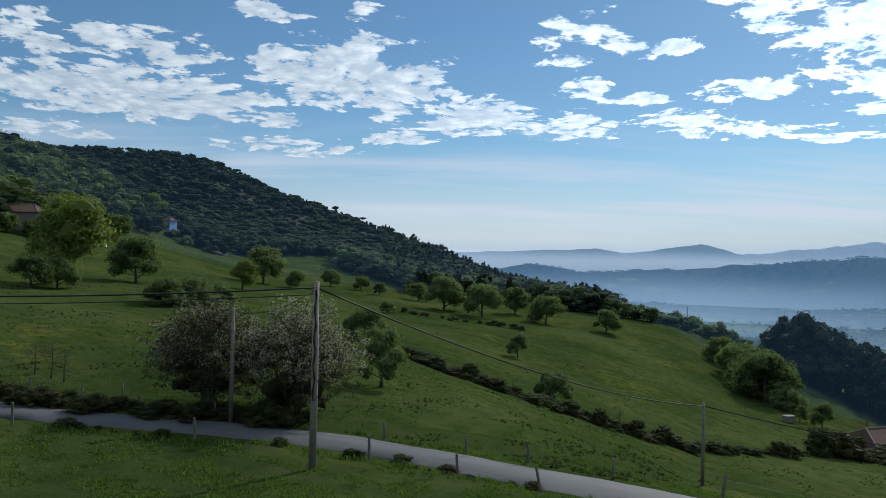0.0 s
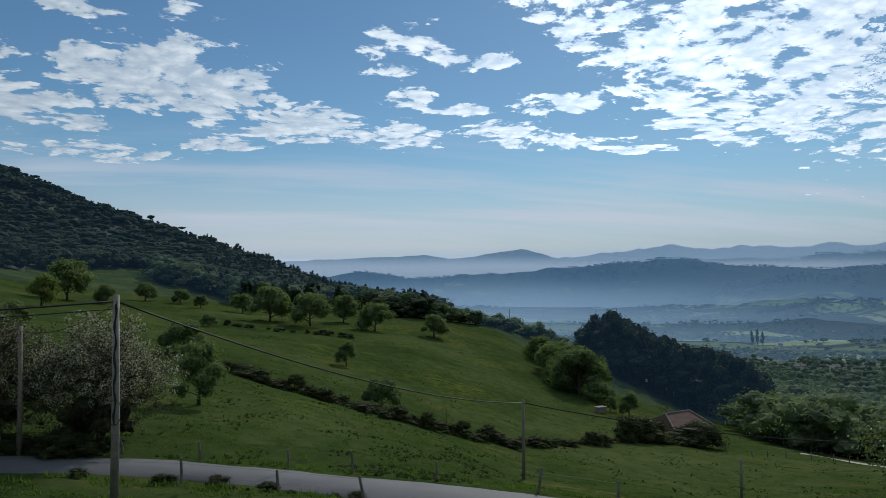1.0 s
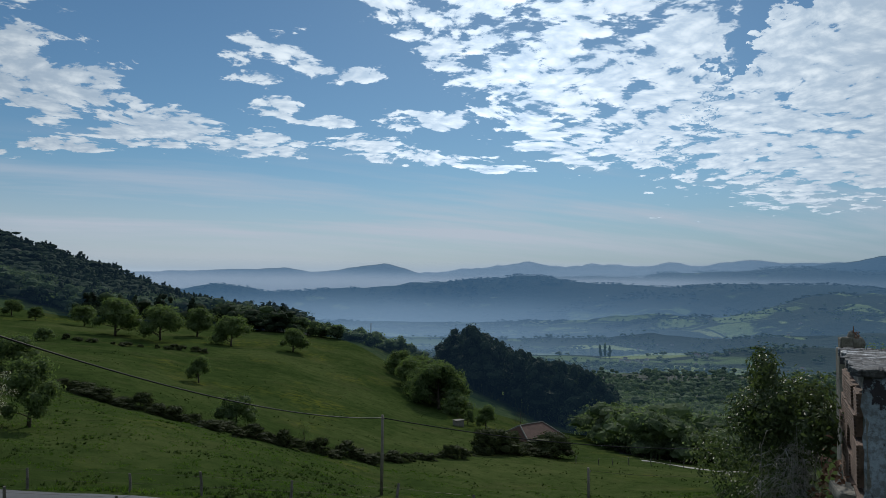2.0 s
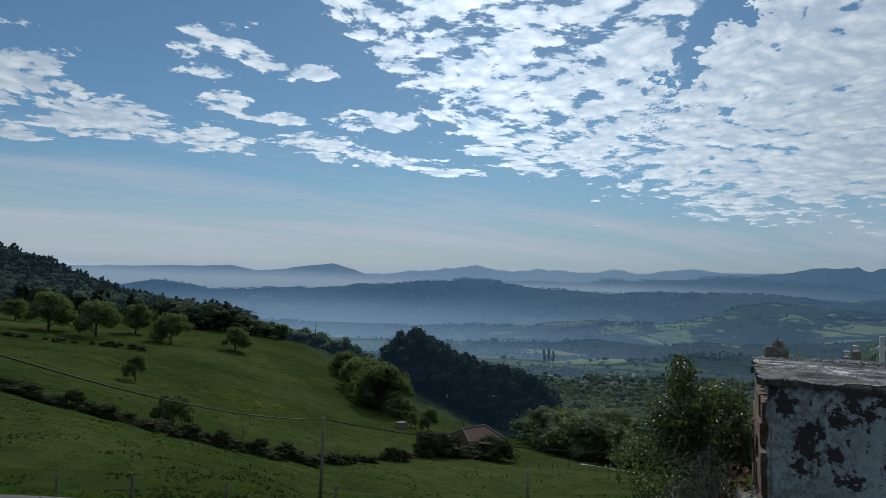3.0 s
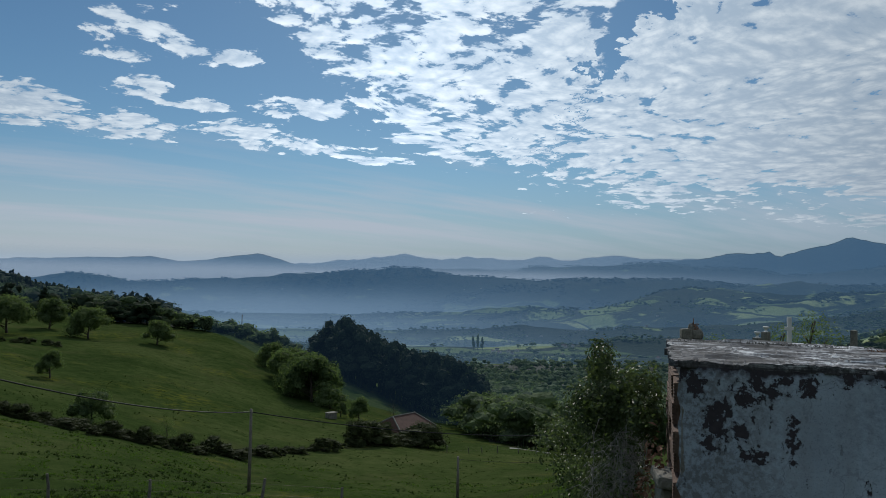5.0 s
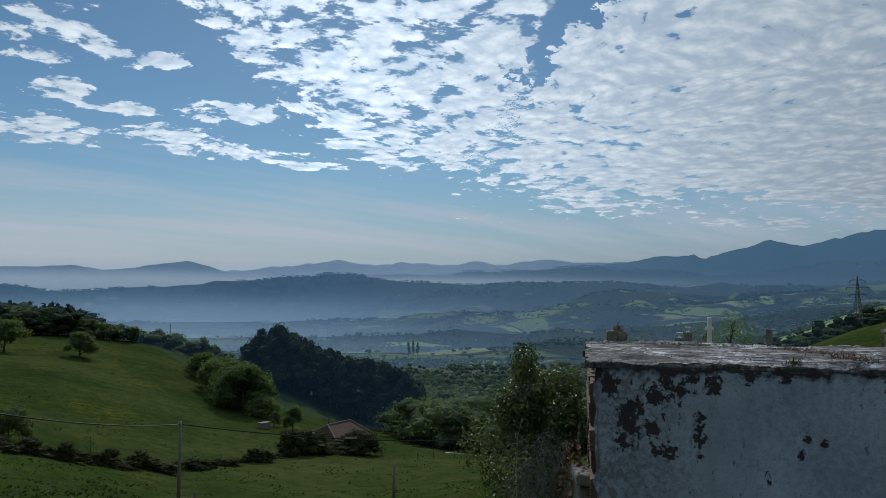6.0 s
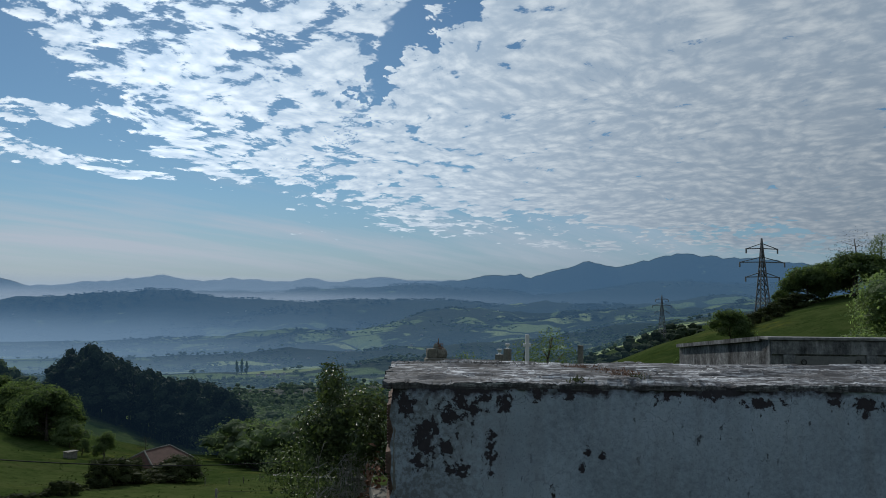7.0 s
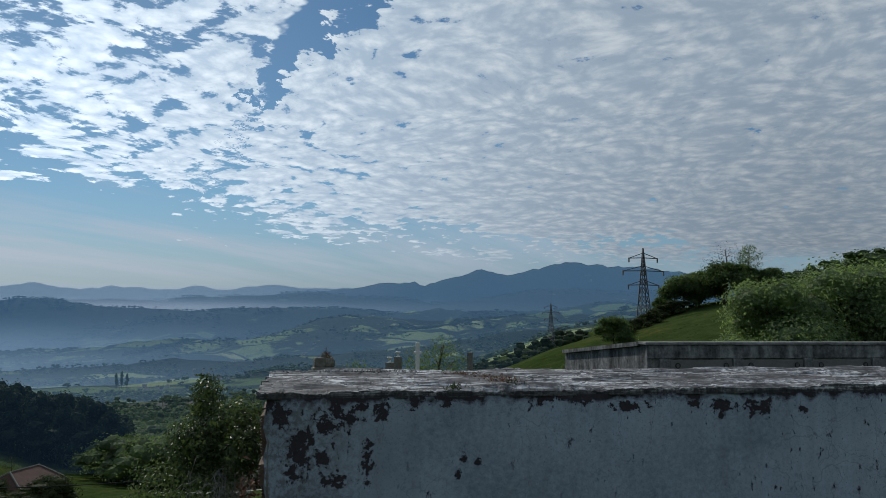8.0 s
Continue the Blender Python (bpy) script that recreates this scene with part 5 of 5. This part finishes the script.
def tufts(n, spots, length, mat, name, label):
    vs, fs = [], []
    for k in range(n):
        cx, cy, wx, wy = spots[r_.randint(len(spots))]
        b = Vector((cx + r_.normal() * wx, cy + r_.normal() * wy, TOP - 0.004))
        if not (LEFT < b.x < RIGHT and 0 < b.y < BACK):
            continue
        d = Vector((r_.normal() * 0.8, r_.normal() * 0.8, abs(r_.normal()) + 0.15)).normalized() * length * r_.uniform(0.4, 1.2)
        s = d.cross(Vector(r_.normal(size=3))).normalized() * length * 0.09
        o = len(vs)
        vs += [b - s, b + s, b + d * 0.6 + s * 0.7 + Vector((0, 0, 0.002)), b + d]
        fs.append([o, o + 1, o + 2, o + 3])
    ob = new(name, mesh_of(name, [tuple(WALL @ q) for q in vs], fs, mat))
    return tagged(ob, label, "weeds", kind="stuff")


tufts(520, ((1.70, 0.55, 0.05, 0.05), (1.60, 0.72, 0.05, 0.05), (1.72, 0.35, 0.04, 0.06)), 0.026, DRY, "dry_weeds", "reddish dry weeds on the coping")
tufts(700, ((0.95, 0.93, 0.2, 0.03), (1.3, 0.93, 0.25, 0.03), (1.1, 0.96, 0.2, 0.02)), 0.022, MORTAR, "dead_moss", "grey dead moss along the coping's back edge")
tufts(120, ((1.42, 0.03, 0.025, 0.02), (1.74, 0.2, 0.02, 0.05)), 0.03, L_BRAMBLE, "wall_weeds", "small dark weeds at the coping's edge")


# ---- the second niche block, across the path ----
CON, t, p = surface("stained_concrete", 0.9)
v = obj_co(t)
run_v = add(t, "ShaderNodeVectorMath", op="MULTIPLY", i_0=v, i_1=(3.0, 3.0, 0.7)).outputs[0]
c1, c2 = noise_at(t, run_v, 1.0, 6.0, 0.7), noise_at(t, v, 9.0, 6.0, 0.7)
f = calc(t, "ADD", calc(t, "MULTIPLY", c1, 0.65), calc(t, "MULTIPLY", c2, 0.35))
t.links.new(ramp(t, f, (0.40, (0.035, 0.036, 0.039)), (0.5, (0.125, 0.13, 0.137)), (0.62, (0.30, 0.31, 0.32))), p.inputs["Base Color"])
bump(t, p, c2, 0.02)
WORN = rough_stuff("lichened_edge", (0.05, 0.05, 0.052), (0.34, 0.345, 0.35), 2.2, 0.9, 0.01, 6.0)
SLAB = rough_stuff("grey_slab", (0.11, 0.112, 0.113), (0.21, 0.212, 0.21), 1.5, 0.8, 0.004, 10.0)
x0, y0 = HUB[0] + 16.4 * math.sin(radians(74.2)), HUB[1] + 16.4 * math.cos(radians(74.2))
NTOP = -0.17
block2 = thing("niche_block", pose(x0, y0, 0, 0, 0, WALL_TURN), "weathered grey concrete niche block with ringed slabs", "burial wall")
bm = bmesh.new()
box(bm, (0.0, 0.0, -2.9), (12.0, 0.3, NTOP - 0.065), 0.01)
part("core", finish("core", bm, CON), block2)
bm = bmesh.new()
box(bm, (-0.06, -0.07, NTOP - 0.06), (12.0, 0.32, NTOP), 0.015)
part("coping", finish("coping", bm, WORN), block2, "projecting lichened concrete coping")
bm = bmesh.new()
box(bm, (0.02, -0.04, NTOP - 0.34), (12.0, 0.0, NTOP - 0.07), 0.008)
part("fascia", finish("fascia", bm, CON), block2, "stained concrete fascia")
bm = bmesh.new()
box(bm, (0, -0.02, -0.72), (1.42, 0.03, 0), 0.008)
slab_me = finish("slab", bm, SLAB)
v, f = tube([(0.05 * math.cos(q), -0.05, 0.05 * math.sin(q)) for q in np.linspace(0, 6.283, 14)], [0.012] * 14, 5)
ring_me = mesh_of("ring_handle", v, f, DARK, True)
bm = bmesh.new()
box(bm, (0, -0.06, -2.2), (0.22, 0.0, 0), 0.01)
post_me = finish("pilaster", bm, CON)
for k in range(7):
    xk = 0.5 + 1.68 * k
    part("pilaster", post_me, block2, "", pose(xk - 0.24, 0, NTOP - 0.345))
    for lev in range(2):
        s = part("slab", slab_me, block2, "", pose(xk, 0, NTOP - 0.37 - 0.76 * lev))
        for q in (0.16, 1.26):
            part("ring_handle", ring_me, s, "black iron ring", pose(q, -0.005, -0.12))
# its end wall, stepping down the slope
bm = bmesh.new()
L2 = 5.0
for (ya, yb, za, zb, xa, xb) in ((0.3, L2, -2.9, NTOP - 0.10, 0.02, 0.25), (0.325, L2, NTOP - 0.09, NTOP, -0.06, 0.33)):
    box(bm, (xa, ya, za), (xb, yb, zb))
for q in bm.verts:
    if q.co.z > -2:
        q.co.z -= 0.085 * max(0.0, q.co.y - 0.3)
part("end_wall", finish("end_wall", bm, CON), block2, "streaked concrete end wall with a sloping coping")

# ---- graves behind the near block ----
def on_terrace(az, r):
    return HUB[0] + 0.3 + r * math.sin(radians(az)), r * math.cos(radians(az))


def cross(az, r, top, h):
    x, y = on_terrace(az, r)
    ob = thing("grave_cross", pose(x, y, top - h, 0, 0, -az + 20), "white marble cross on a tall tombstone", "grave cross")
    bm = bmesh.new()
    box(bm, (-0.035, -0.03, 0), (0.035, 0.03, h), 0.008)
    box(bm, (-0.075, -0.029, h - 0.24), (0.075, 0.029, h - 0.18), 0.008)
    part("cross", finish("cross", bm, MARBLE), ob)
    bm = bmesh.new()
    box(bm, (-0.4, -0.25, -(top - h) + ground_at(x, y) - 0.2), (0.4, 0.25, 0.0), 0.02)
    part("tombstone", finish("tombstone", bm, STONE), ob, "grey stone block")


cross(56.7, 15, -0.19, 0.75)


def urn(az, r, top):
    x, y = on_terrace(az, r)
    g = ground_at(x, y)
    ob = thing("grave_urn", pose(x, y, top), "white stone urn on a grave pillar", "urn")
    prof = ((0.0, 0.10), (-0.02, 0.11), (-0.05, 0.085), (-0.09, 0.05), (-0.12, 0.03), (-0.15, 0.06), (-0.17, 0.085))
    v, f = tube([(0, 0, a) for a, _ in prof], [b for _, b in prof], 12)
    part("urn", mesh_of("urn", v, f, MARBLE, True), ob, "", Matrix.Diagonal((0.5, 0.5, 0.6, 1)))
    bm = bmesh.new()
    box(bm, (-0.06, -0.06, g - top - 0.2), (0.06, 0.06, -0.10), 0.012)
    part("pillar", finish("pillar", bm, STONE), ob, "grey stone pillar")


urn(54.6, 14, -0.43)
urn(55.2, 15, -0.38)
x, y = on_terrace(60.7, 16)
bm = bmesh.new()
g = ground_at(x, y)
box(bm, (-0.05, -0.05, 0), (0.05, 0.05, -0.43 - g), 0.01)
stub = new("grave_post", finish("grave_post", bm, STONE))
stub.matrix_basis = pose(x, y, g, 0, 0, 10)
tagged(stub, "small grey stone post among the graves", "post")

# stone ornament with dead flowers
x, y = on_terrace(49.85, 9.5)
g = ground_at(x, y)
orn = thing("grave_ornament", pose(x, y, g, 0, 0, -40) @ Matrix.Diagonal((0.72, 0.72, (-0.30 - g) / (-0.27 - g), 1)), "mossy stone ornament with withered flowers on a pillar", "grave ornament")
bm = bmesh.new()
box(bm, (-0.2, -0.14, 0), (0.2, 0.14, -0.27 - g), 0.02)
part("pillar", finish("pillar", bm, STONE), orn, "grey stone pillar")
bm = bmesh.new()
zt = -0.27 - g
box(bm, (-0.17, -0.09, zt), (0.0, 0.09, zt + 0.12), 0.02)
for cx, cz, s in ((0.05, 0.06, 0.09), (0.12, 0.05, 0.08), (0.0, 0.12, 0.07)):
    bmesh.ops.create_icosphere(bm, subdivisions=2, radius=s, matrix=Matrix.Translation((cx, 0, zt + cz)))
for q in bm.verts:
    q.co += Vector(noise.noise_vector(q.co * 9)) * 0.02
part("stones", finish("stones", bm, STONE), orn, "rounded mossy stones")
v, f = tube([(0.03, 0, zt + 0.1), (0.035, 0, zt + 0.25)], [0.012, 0.006], 5)
part("stem", mesh_of("stem", v, f, DRY), orn, "withered flower stem")
cv, cf = leaf_cloud(np.random.RandomState(3), [(0.04, 0, zt + 0.12, 0.1, 0.06, 0.07)], 160, 0.018)
part("dead_flowers", mesh_of("dead_flowers", cv, cf, DRY), orn, "brown withered flowers")


# ---- ivy and brambles climbing at the block's end ----
r_ = np.random.RandomState(17)
ivy = thing("ivy_bush", WALL, "climbing shrub with fresh leaves and bare grey twigs", "shrub")
stems, ends = [], []
for k in range(95):
    a = Vector((LEFT - 0.10 - abs(r_.normal()) * 0.13, r_.uniform(0.5, 1.5), -2.3))
    top = Vector((LEFT - 0.08 - min(0.3, abs(r_.normal()) * 0.15), r_.uniform(0.6, 1.7), r_.uniform(-1.0, -0.22)))
    mid_ = a.lerp(top, 0.55) + Vector((-min(0.2, abs(r_.normal()) * 0.1), r_.normal() * 0.12, 0))
    stems.append(tube([a, mid_, top], [0.0045, 0.0028, 0.001], 4))
    ends.append(top)
    for _ in range(44):
        u = r_.uniform(0.35, 1)
        q = a.lerp(mid_, u * 2) if u < 0.5 else mid_.lerp(top, u * 2 - 1)
        d = Vector((r_.normal() - 0.3, r_.normal() - 0.3, r_.normal() * 0.7)) * 0.045
        stems.append(tube([q, q + d * 0.6 + Vector((0, 0, 0.02)), q + d * 1.2 - Vector((0, 0, 0.03))], [0.0020, 0.0018, 0.0008], 3))
v, f = joined(stems)
tagged(part("twig_tangle", mesh_of("twig_tangle", v, f, TWIG, True), ivy, "tangle of bare grey twigs"), kind="stuff")
lobes = [(LEFT - 0.17, 0.95, -0.20, 0.15, 0.2, 0.13), (LEFT - 0.36, 1.2, -0.10, 0.09, 0.2, 0.13), (LEFT - 0.34, 1.1, -0.32, 0.20, 0.3, 0.16), (LEFT - 0.12, 0.75, -0.30, 0.10, 0.2, 0.13),
         (LEFT - 0.32, 1.2, -0.52, 0.20, 0.4, 0.20), (LEFT - 0.36, 1.2, -0.85, 0.24, 0.4, 0.25), (LEFT - 0.25, 0.8, -0.75, 0.16, 0.3, 0.25), (LEFT - 0.38, 1.1, -1.2, 0.26, 0.4, 0.3),
         (LEFT - 0.2, 0.6, -1.1, 0.18, 0.3, 0.3), (LEFT - 0.45, 1.0, -1.7, 0.3, 0.5, 0.4)]
lobes += [(LEFT - 0.48 + 0.08 * r_.normal(), 1.3 + 0.2 * r_.normal(), -0.6 - 0.16 * k, 0.14, 0.3, 0.14) for k in range(7)]
up, uf = leaf_cloud(r_, lobes[:4], 6800, 0.0125, inner=0.3)
dv, df = leaf_cloud(r_, lobes[4:], 10500, 0.0105, inner=0.4)
cv, cf = np.vstack([up, dv]), np.vstack([uf, df + len(up)])
part("leaves", mesh_of("leaves", cv, cf, L_IVY), ivy, "small fresh green leaves")
cv, cf = leaf_cloud(r_, [(LEFT - 0.1, 0.55, -0.62, 0.08, 0.2, 0.12), (LEFT - 0.12, 0.7, -0.8, 0.1, 0.2, 0.1), (LEFT - 0.07, 0.4, -0.45, 0.05, 0.2, 0.15)], 380, 0.015, inner=0.3)
# pale-coloured leaves paint the sunlit glints on the shrub
pv, pf = leaf_cloud(r_, lobes[2:], 6500, 0.0095, inner=0.7)
part("pale_leaves", mesh_of("pale_leaves", pv, pf, L_PALE), ivy, "small leaves coloured pale as sunlit glints")
part("dead_leaves", mesh_of("dead_leaves", cv, cf, DRY), ivy, "withered reddish leaves")


# ---- houses ----
def house(name, x, y, w, d, h, roof_h, turn, label, wall, doors=True, cat="house"):
    z = ground_at(x, y)
    ob = thing(name, pose(x, y, z, 0, 0, turn), label, cat)
    bm = bmesh.new()
    box(bm, (-w / 2, -d / 2, -1.2), (w / 2, d / 2, h))
    part("wall", finish("wall", bm, wall), ob)
    o = 0.35
    pts = [(-w / 2 - o, -d / 2 - o, h - 0.1), (w / 2 + o, -d / 2 - o, h - 0.1), (w / 2 + o, d / 2 + o, h - 0.1), (-w / 2 - o, d / 2 + o, h - 0.1), (-w / 2 + d * 0.22, 0, h + roof_h), (w / 2 - d * 0.22, 0, h + roof_h)]
    pts += [(a, b, c + 0.14) for a, b, c in pts]
    tops = [[6, 7, 11, 10], [7, 8, 11], [8, 9, 10, 11], [9, 6, 10]]
    under = [[0, 4, 5, 1], [1, 5, 2], [2, 5, 4, 3], [3, 4, 0]]
    rims = [[0, 1, 7, 6], [1, 2, 8, 7], [2, 3, 9, 8], [3, 0, 6, 9]]
    roof = part("roof", mesh_of("roof", pts, tops + under + rims, TILE), ob, "weathered red tiled roof")
    ridge_pts = [((-w / 2 + d * 0.22, 0, h + roof_h + 0.15), (w / 2 - d * 0.22, 0, h + roof_h + 0.15))]
    for s in (-1, 1):
        for q in (-1, 1):
            ridge_pts.append(((s * (w / 2 - d * 0.22), 0, h + roof_h + 0.15), (s * (w / 2 + o), q * (d / 2 + o), h + 0.06)))
    v_, f_ = joined([tube([a, b], [0.12, 0.12], 6) for a, b in ridge_pts])
    part("ridge_tiles", mesh_of("ridge_tiles", v_, f_, STONE), roof, "pale mortar-set ridge tiles")
    if doors:
        for k, s in enumerate((-0.3, 0.05, 0.32)):
            bm = bmesh.new()
            box(bm, (s * w - 0.45, -d / 2 - 0.05, 0.9), (s * w + 0.45, -d / 2 + 0.02, 2.0), 0.02)
            part("window", finish("window", bm, DARK), ob, "small dark window")
    return ob


x, y, z = polar(29.4, 114)
house("barn", x, y, 7.5, 5.5, 1.5, 1.7, 20, "low stone barn with a rusty red tiled roof", STONE, True, "barn")
x, y, z = polar(-31.1, 205)
house("farmhouse", x, y, 9.5, 7.0, 4.0, 1.8, 10, "old farmhouse with a red tiled hip roof", STONE)
x, y, z = polar(-21.7, 300)
house("blue_house", x, y, 4.4, 4.0, 3.4, 1.0, -20, "small pale blue house at the wood's edge", BLUE)
x, y, z = polar(-26.1, 215)
house("shed", x, y, 2.6, 2.4, 1.9, 0.4, 15, "small white shed behind the trees", WHITE, False, "shed")
x, y, z = polar(23.9, 124)
bm = bmesh.new()
box(bm, (-0.8, -0.5, -0.2), (0.8, 0.5, 0.9), 0.04)
box(bm, (-0.9, -0.6, 0.9), (0.9, 0.6, 0.98), 0.02)
hut = new("field_hut", finish("field_hut", bm, STONE))
hut.matrix_basis = pose(x, y, z, 0, 0, 15)
tagged(hut, "small grey field hut with a flat lid on the slope", "hut")

VILLAGE = rough_stuff("village_walls", (0.30, 0.30, 0.29), (0.55, 0.55, 0.53), 0.2, 0.9, 0.01, own=False)
# far villages
r_ = np.random.RandomState(23)
vs, fs = [], []
for k in range(300):
    a, d = r_.uniform(10, 62), math.exp(r_.uniform(math.log(700), math.log(2200)))
    x, y, z = polar(a, d)
    if waves(x, y, 300.0, 29) < 0.3:
        continue
    w, dd, h = r_.uniform(3, 6), r_.uniform(2.5, 4), r_.uniform(1.5, 3)
    o = len(vs)
    q = r_.uniform(0, 3.14)
    cs, sn = math.cos(q), math.sin(q)
    for zz in (-1.0, h):
        for px, py in ((-w, -dd), (w, -dd), (w, dd), (-w, dd)):
            vs.append((x + (px * cs - py * sn) / 2, y + (px * sn + py * cs) / 2, z + zz))
    vs += [(x - w * cs / 2, y - w * sn / 2, z + h + 1.0), (x + w * cs / 2, y + w * sn / 2, z + h + 1.0)]
    fs += [[o + b for b in f_] for f_ in ([0, 1, 5, 4], [1, 2, 6, 5], [2, 3, 7, 6], [3, 0, 4, 7], [4, 5, 9, 8], [6, 7, 8, 9], [5, 6, 9], [7, 4, 8])]
tagged(new("far_village", mesh_of("far_village", vs, fs, [VILLAGE, TILE], False, np.tile([0, 0, 0, 0, 1, 1, 0, 0], len(fs) // 8))), "scattered pale houses of a village in the valley", "village", kind="stuff")

# field track, poplars, far mast
tv = []
for a in np.linspace(37.5, 46, 30):
    for d in (108.0, 110.2):
        x, y, z = polar(a, d + 1.5 * math.sin(a * 0.7))
        tv.append((x, y, z + 0.06))
track = new("road", mesh_of("track", tv, [[2 * k, 2 * k + 2, 2 * k + 3, 2 * k + 1] for k in range(29)], TRACK, True))
tagged(track, "pale gravel farm track below the meadow", "track", kind="structure")
spots = [(*polar(a, 870)[:2], h, 3.2) for a, h in ((34.6, 16), (34.95, 18), (35.3, 15))]
wood("poplar_row", spots, "three slim dark poplars in the valley", L_WOOD, "tall", 160, 0.8)
x, y, z = polar(17.1, 232)
utility_pole(x, y, 7.0, 0.14, "far thin pole on the meadow's crest", POLE_WOOD)

# coarse tussocks on the grazed meadows
r_ = np.random.RandomState(77)
n = 15000
a, d = np.radians(r_.uniform(-36, 44, n)), np.exp(r_.uniform(math.log(30), math.log(130), n))
tx, ty = HUB[0] + d * np.sin(a), HUB[1] + d * np.cos(a)
keep = (ty > road_y(np.minimum(tx, 25)) + 2.2) & (waves(tx, ty, 5.0, 61) + 0.8 * waves(tx, ty, 22.0, 62) > 0.25)
tx, ty, d = tx[keep], ty[keep], d[keep]
n = len(tx)
base = np.stack([tx, ty, height(tx, ty) - 0.03], -1)
size_ = r_.uniform(0.07, 0.19, n)
vs = []
for k in range(9):
    q = r_.uniform(0, 6.283, n)
    out = np.stack([np.cos(q), np.sin(q), 0 * q], -1) * size_[:, None]
    side = np.stack([-np.sin(q), np.cos(q), 0 * q], -1) * (size_ * 0.30)[:, None]
    tip = out * 0.9 + np.stack([0 * q, 0 * q, size_ * r_.uniform(0.5, 1.1, n)], -1)
    vs.append(np.stack([base + out * 0.3 - side, base + out * 0.3 + side, base + tip], 1).reshape(-1, 3))
TV = np.concatenate(vs)
tuss = new("tussocks", mesh_of("tussocks", TV, np.arange(len(TV)).reshape(-1, 3), L_TUSSOCK))
tagged(tuss, "coarse dark green tussocks on the grazed meadow", "grass", kind="stuff")

# ---- grass standing up on the nearer meadow ----
r_ = np.random.RandomState(7)
n = 42000
a, d = np.radians(r_.uniform(-36, 44, n)), np.exp(r_.uniform(math.log(19), math.log(75), n))
gx_, gy_ = HUB[0] + d * np.sin(a), HUB[1] + d * np.cos(a)
keep = (np.abs(gy_ - road_y(np.minimum(gx_, 25))) > 1.9 * np.sqrt(1 + road_slope(gx_) ** 2)) & (waves(gx_, gy_, 3.0, 51) + 0.6 * waves(gx_, gy_, 14.0, 52) > -0.1)
gx_, gy_, d = gx_[keep], gy_[keep], d[keep]
n = len(gx_)
verge = np.abs(gy_ - road_y(np.minimum(gx_, 25))) < 3.2
hgt = (0.06 + 0.10 * r_.random_sample(n) ** 2) * np.where(verge, 1.9, 1.0) * np.where(gy_ < road_y(np.minimum(gx_, 25)), 1.3, 0.8)
base = np.stack([gx_, gy_, height(gx_, gy_) - 0.02], -1)
vs = []
for k in range(3):
    q = r_.uniform(0, 6.283, n)
    side = np.stack([np.cos(q), np.sin(q), 0 * q], -1) * (0.035 * d / 30)[:, None]
    lean_ = r_.normal(size=(n, 3)) * (0.4 * hgt)[:, None]
    lean_[:, 2] = hgt * r_.uniform(0.7, 1.1, n)
    b = base + r_.normal(size=(n, 3)) * (0.06, 0.06, 0)
    vs.append(np.stack([b - side, b + side, b + lean_], 1).reshape(-1, 3))
GV = np.concatenate(vs)
grass = new("grass", mesh_of("grass", GV, np.arange(len(GV)).reshape(-1, 3), L_GRASS))
tagged(grass, "uneven tufts of green meadow grass", "grass", kind="stuff")
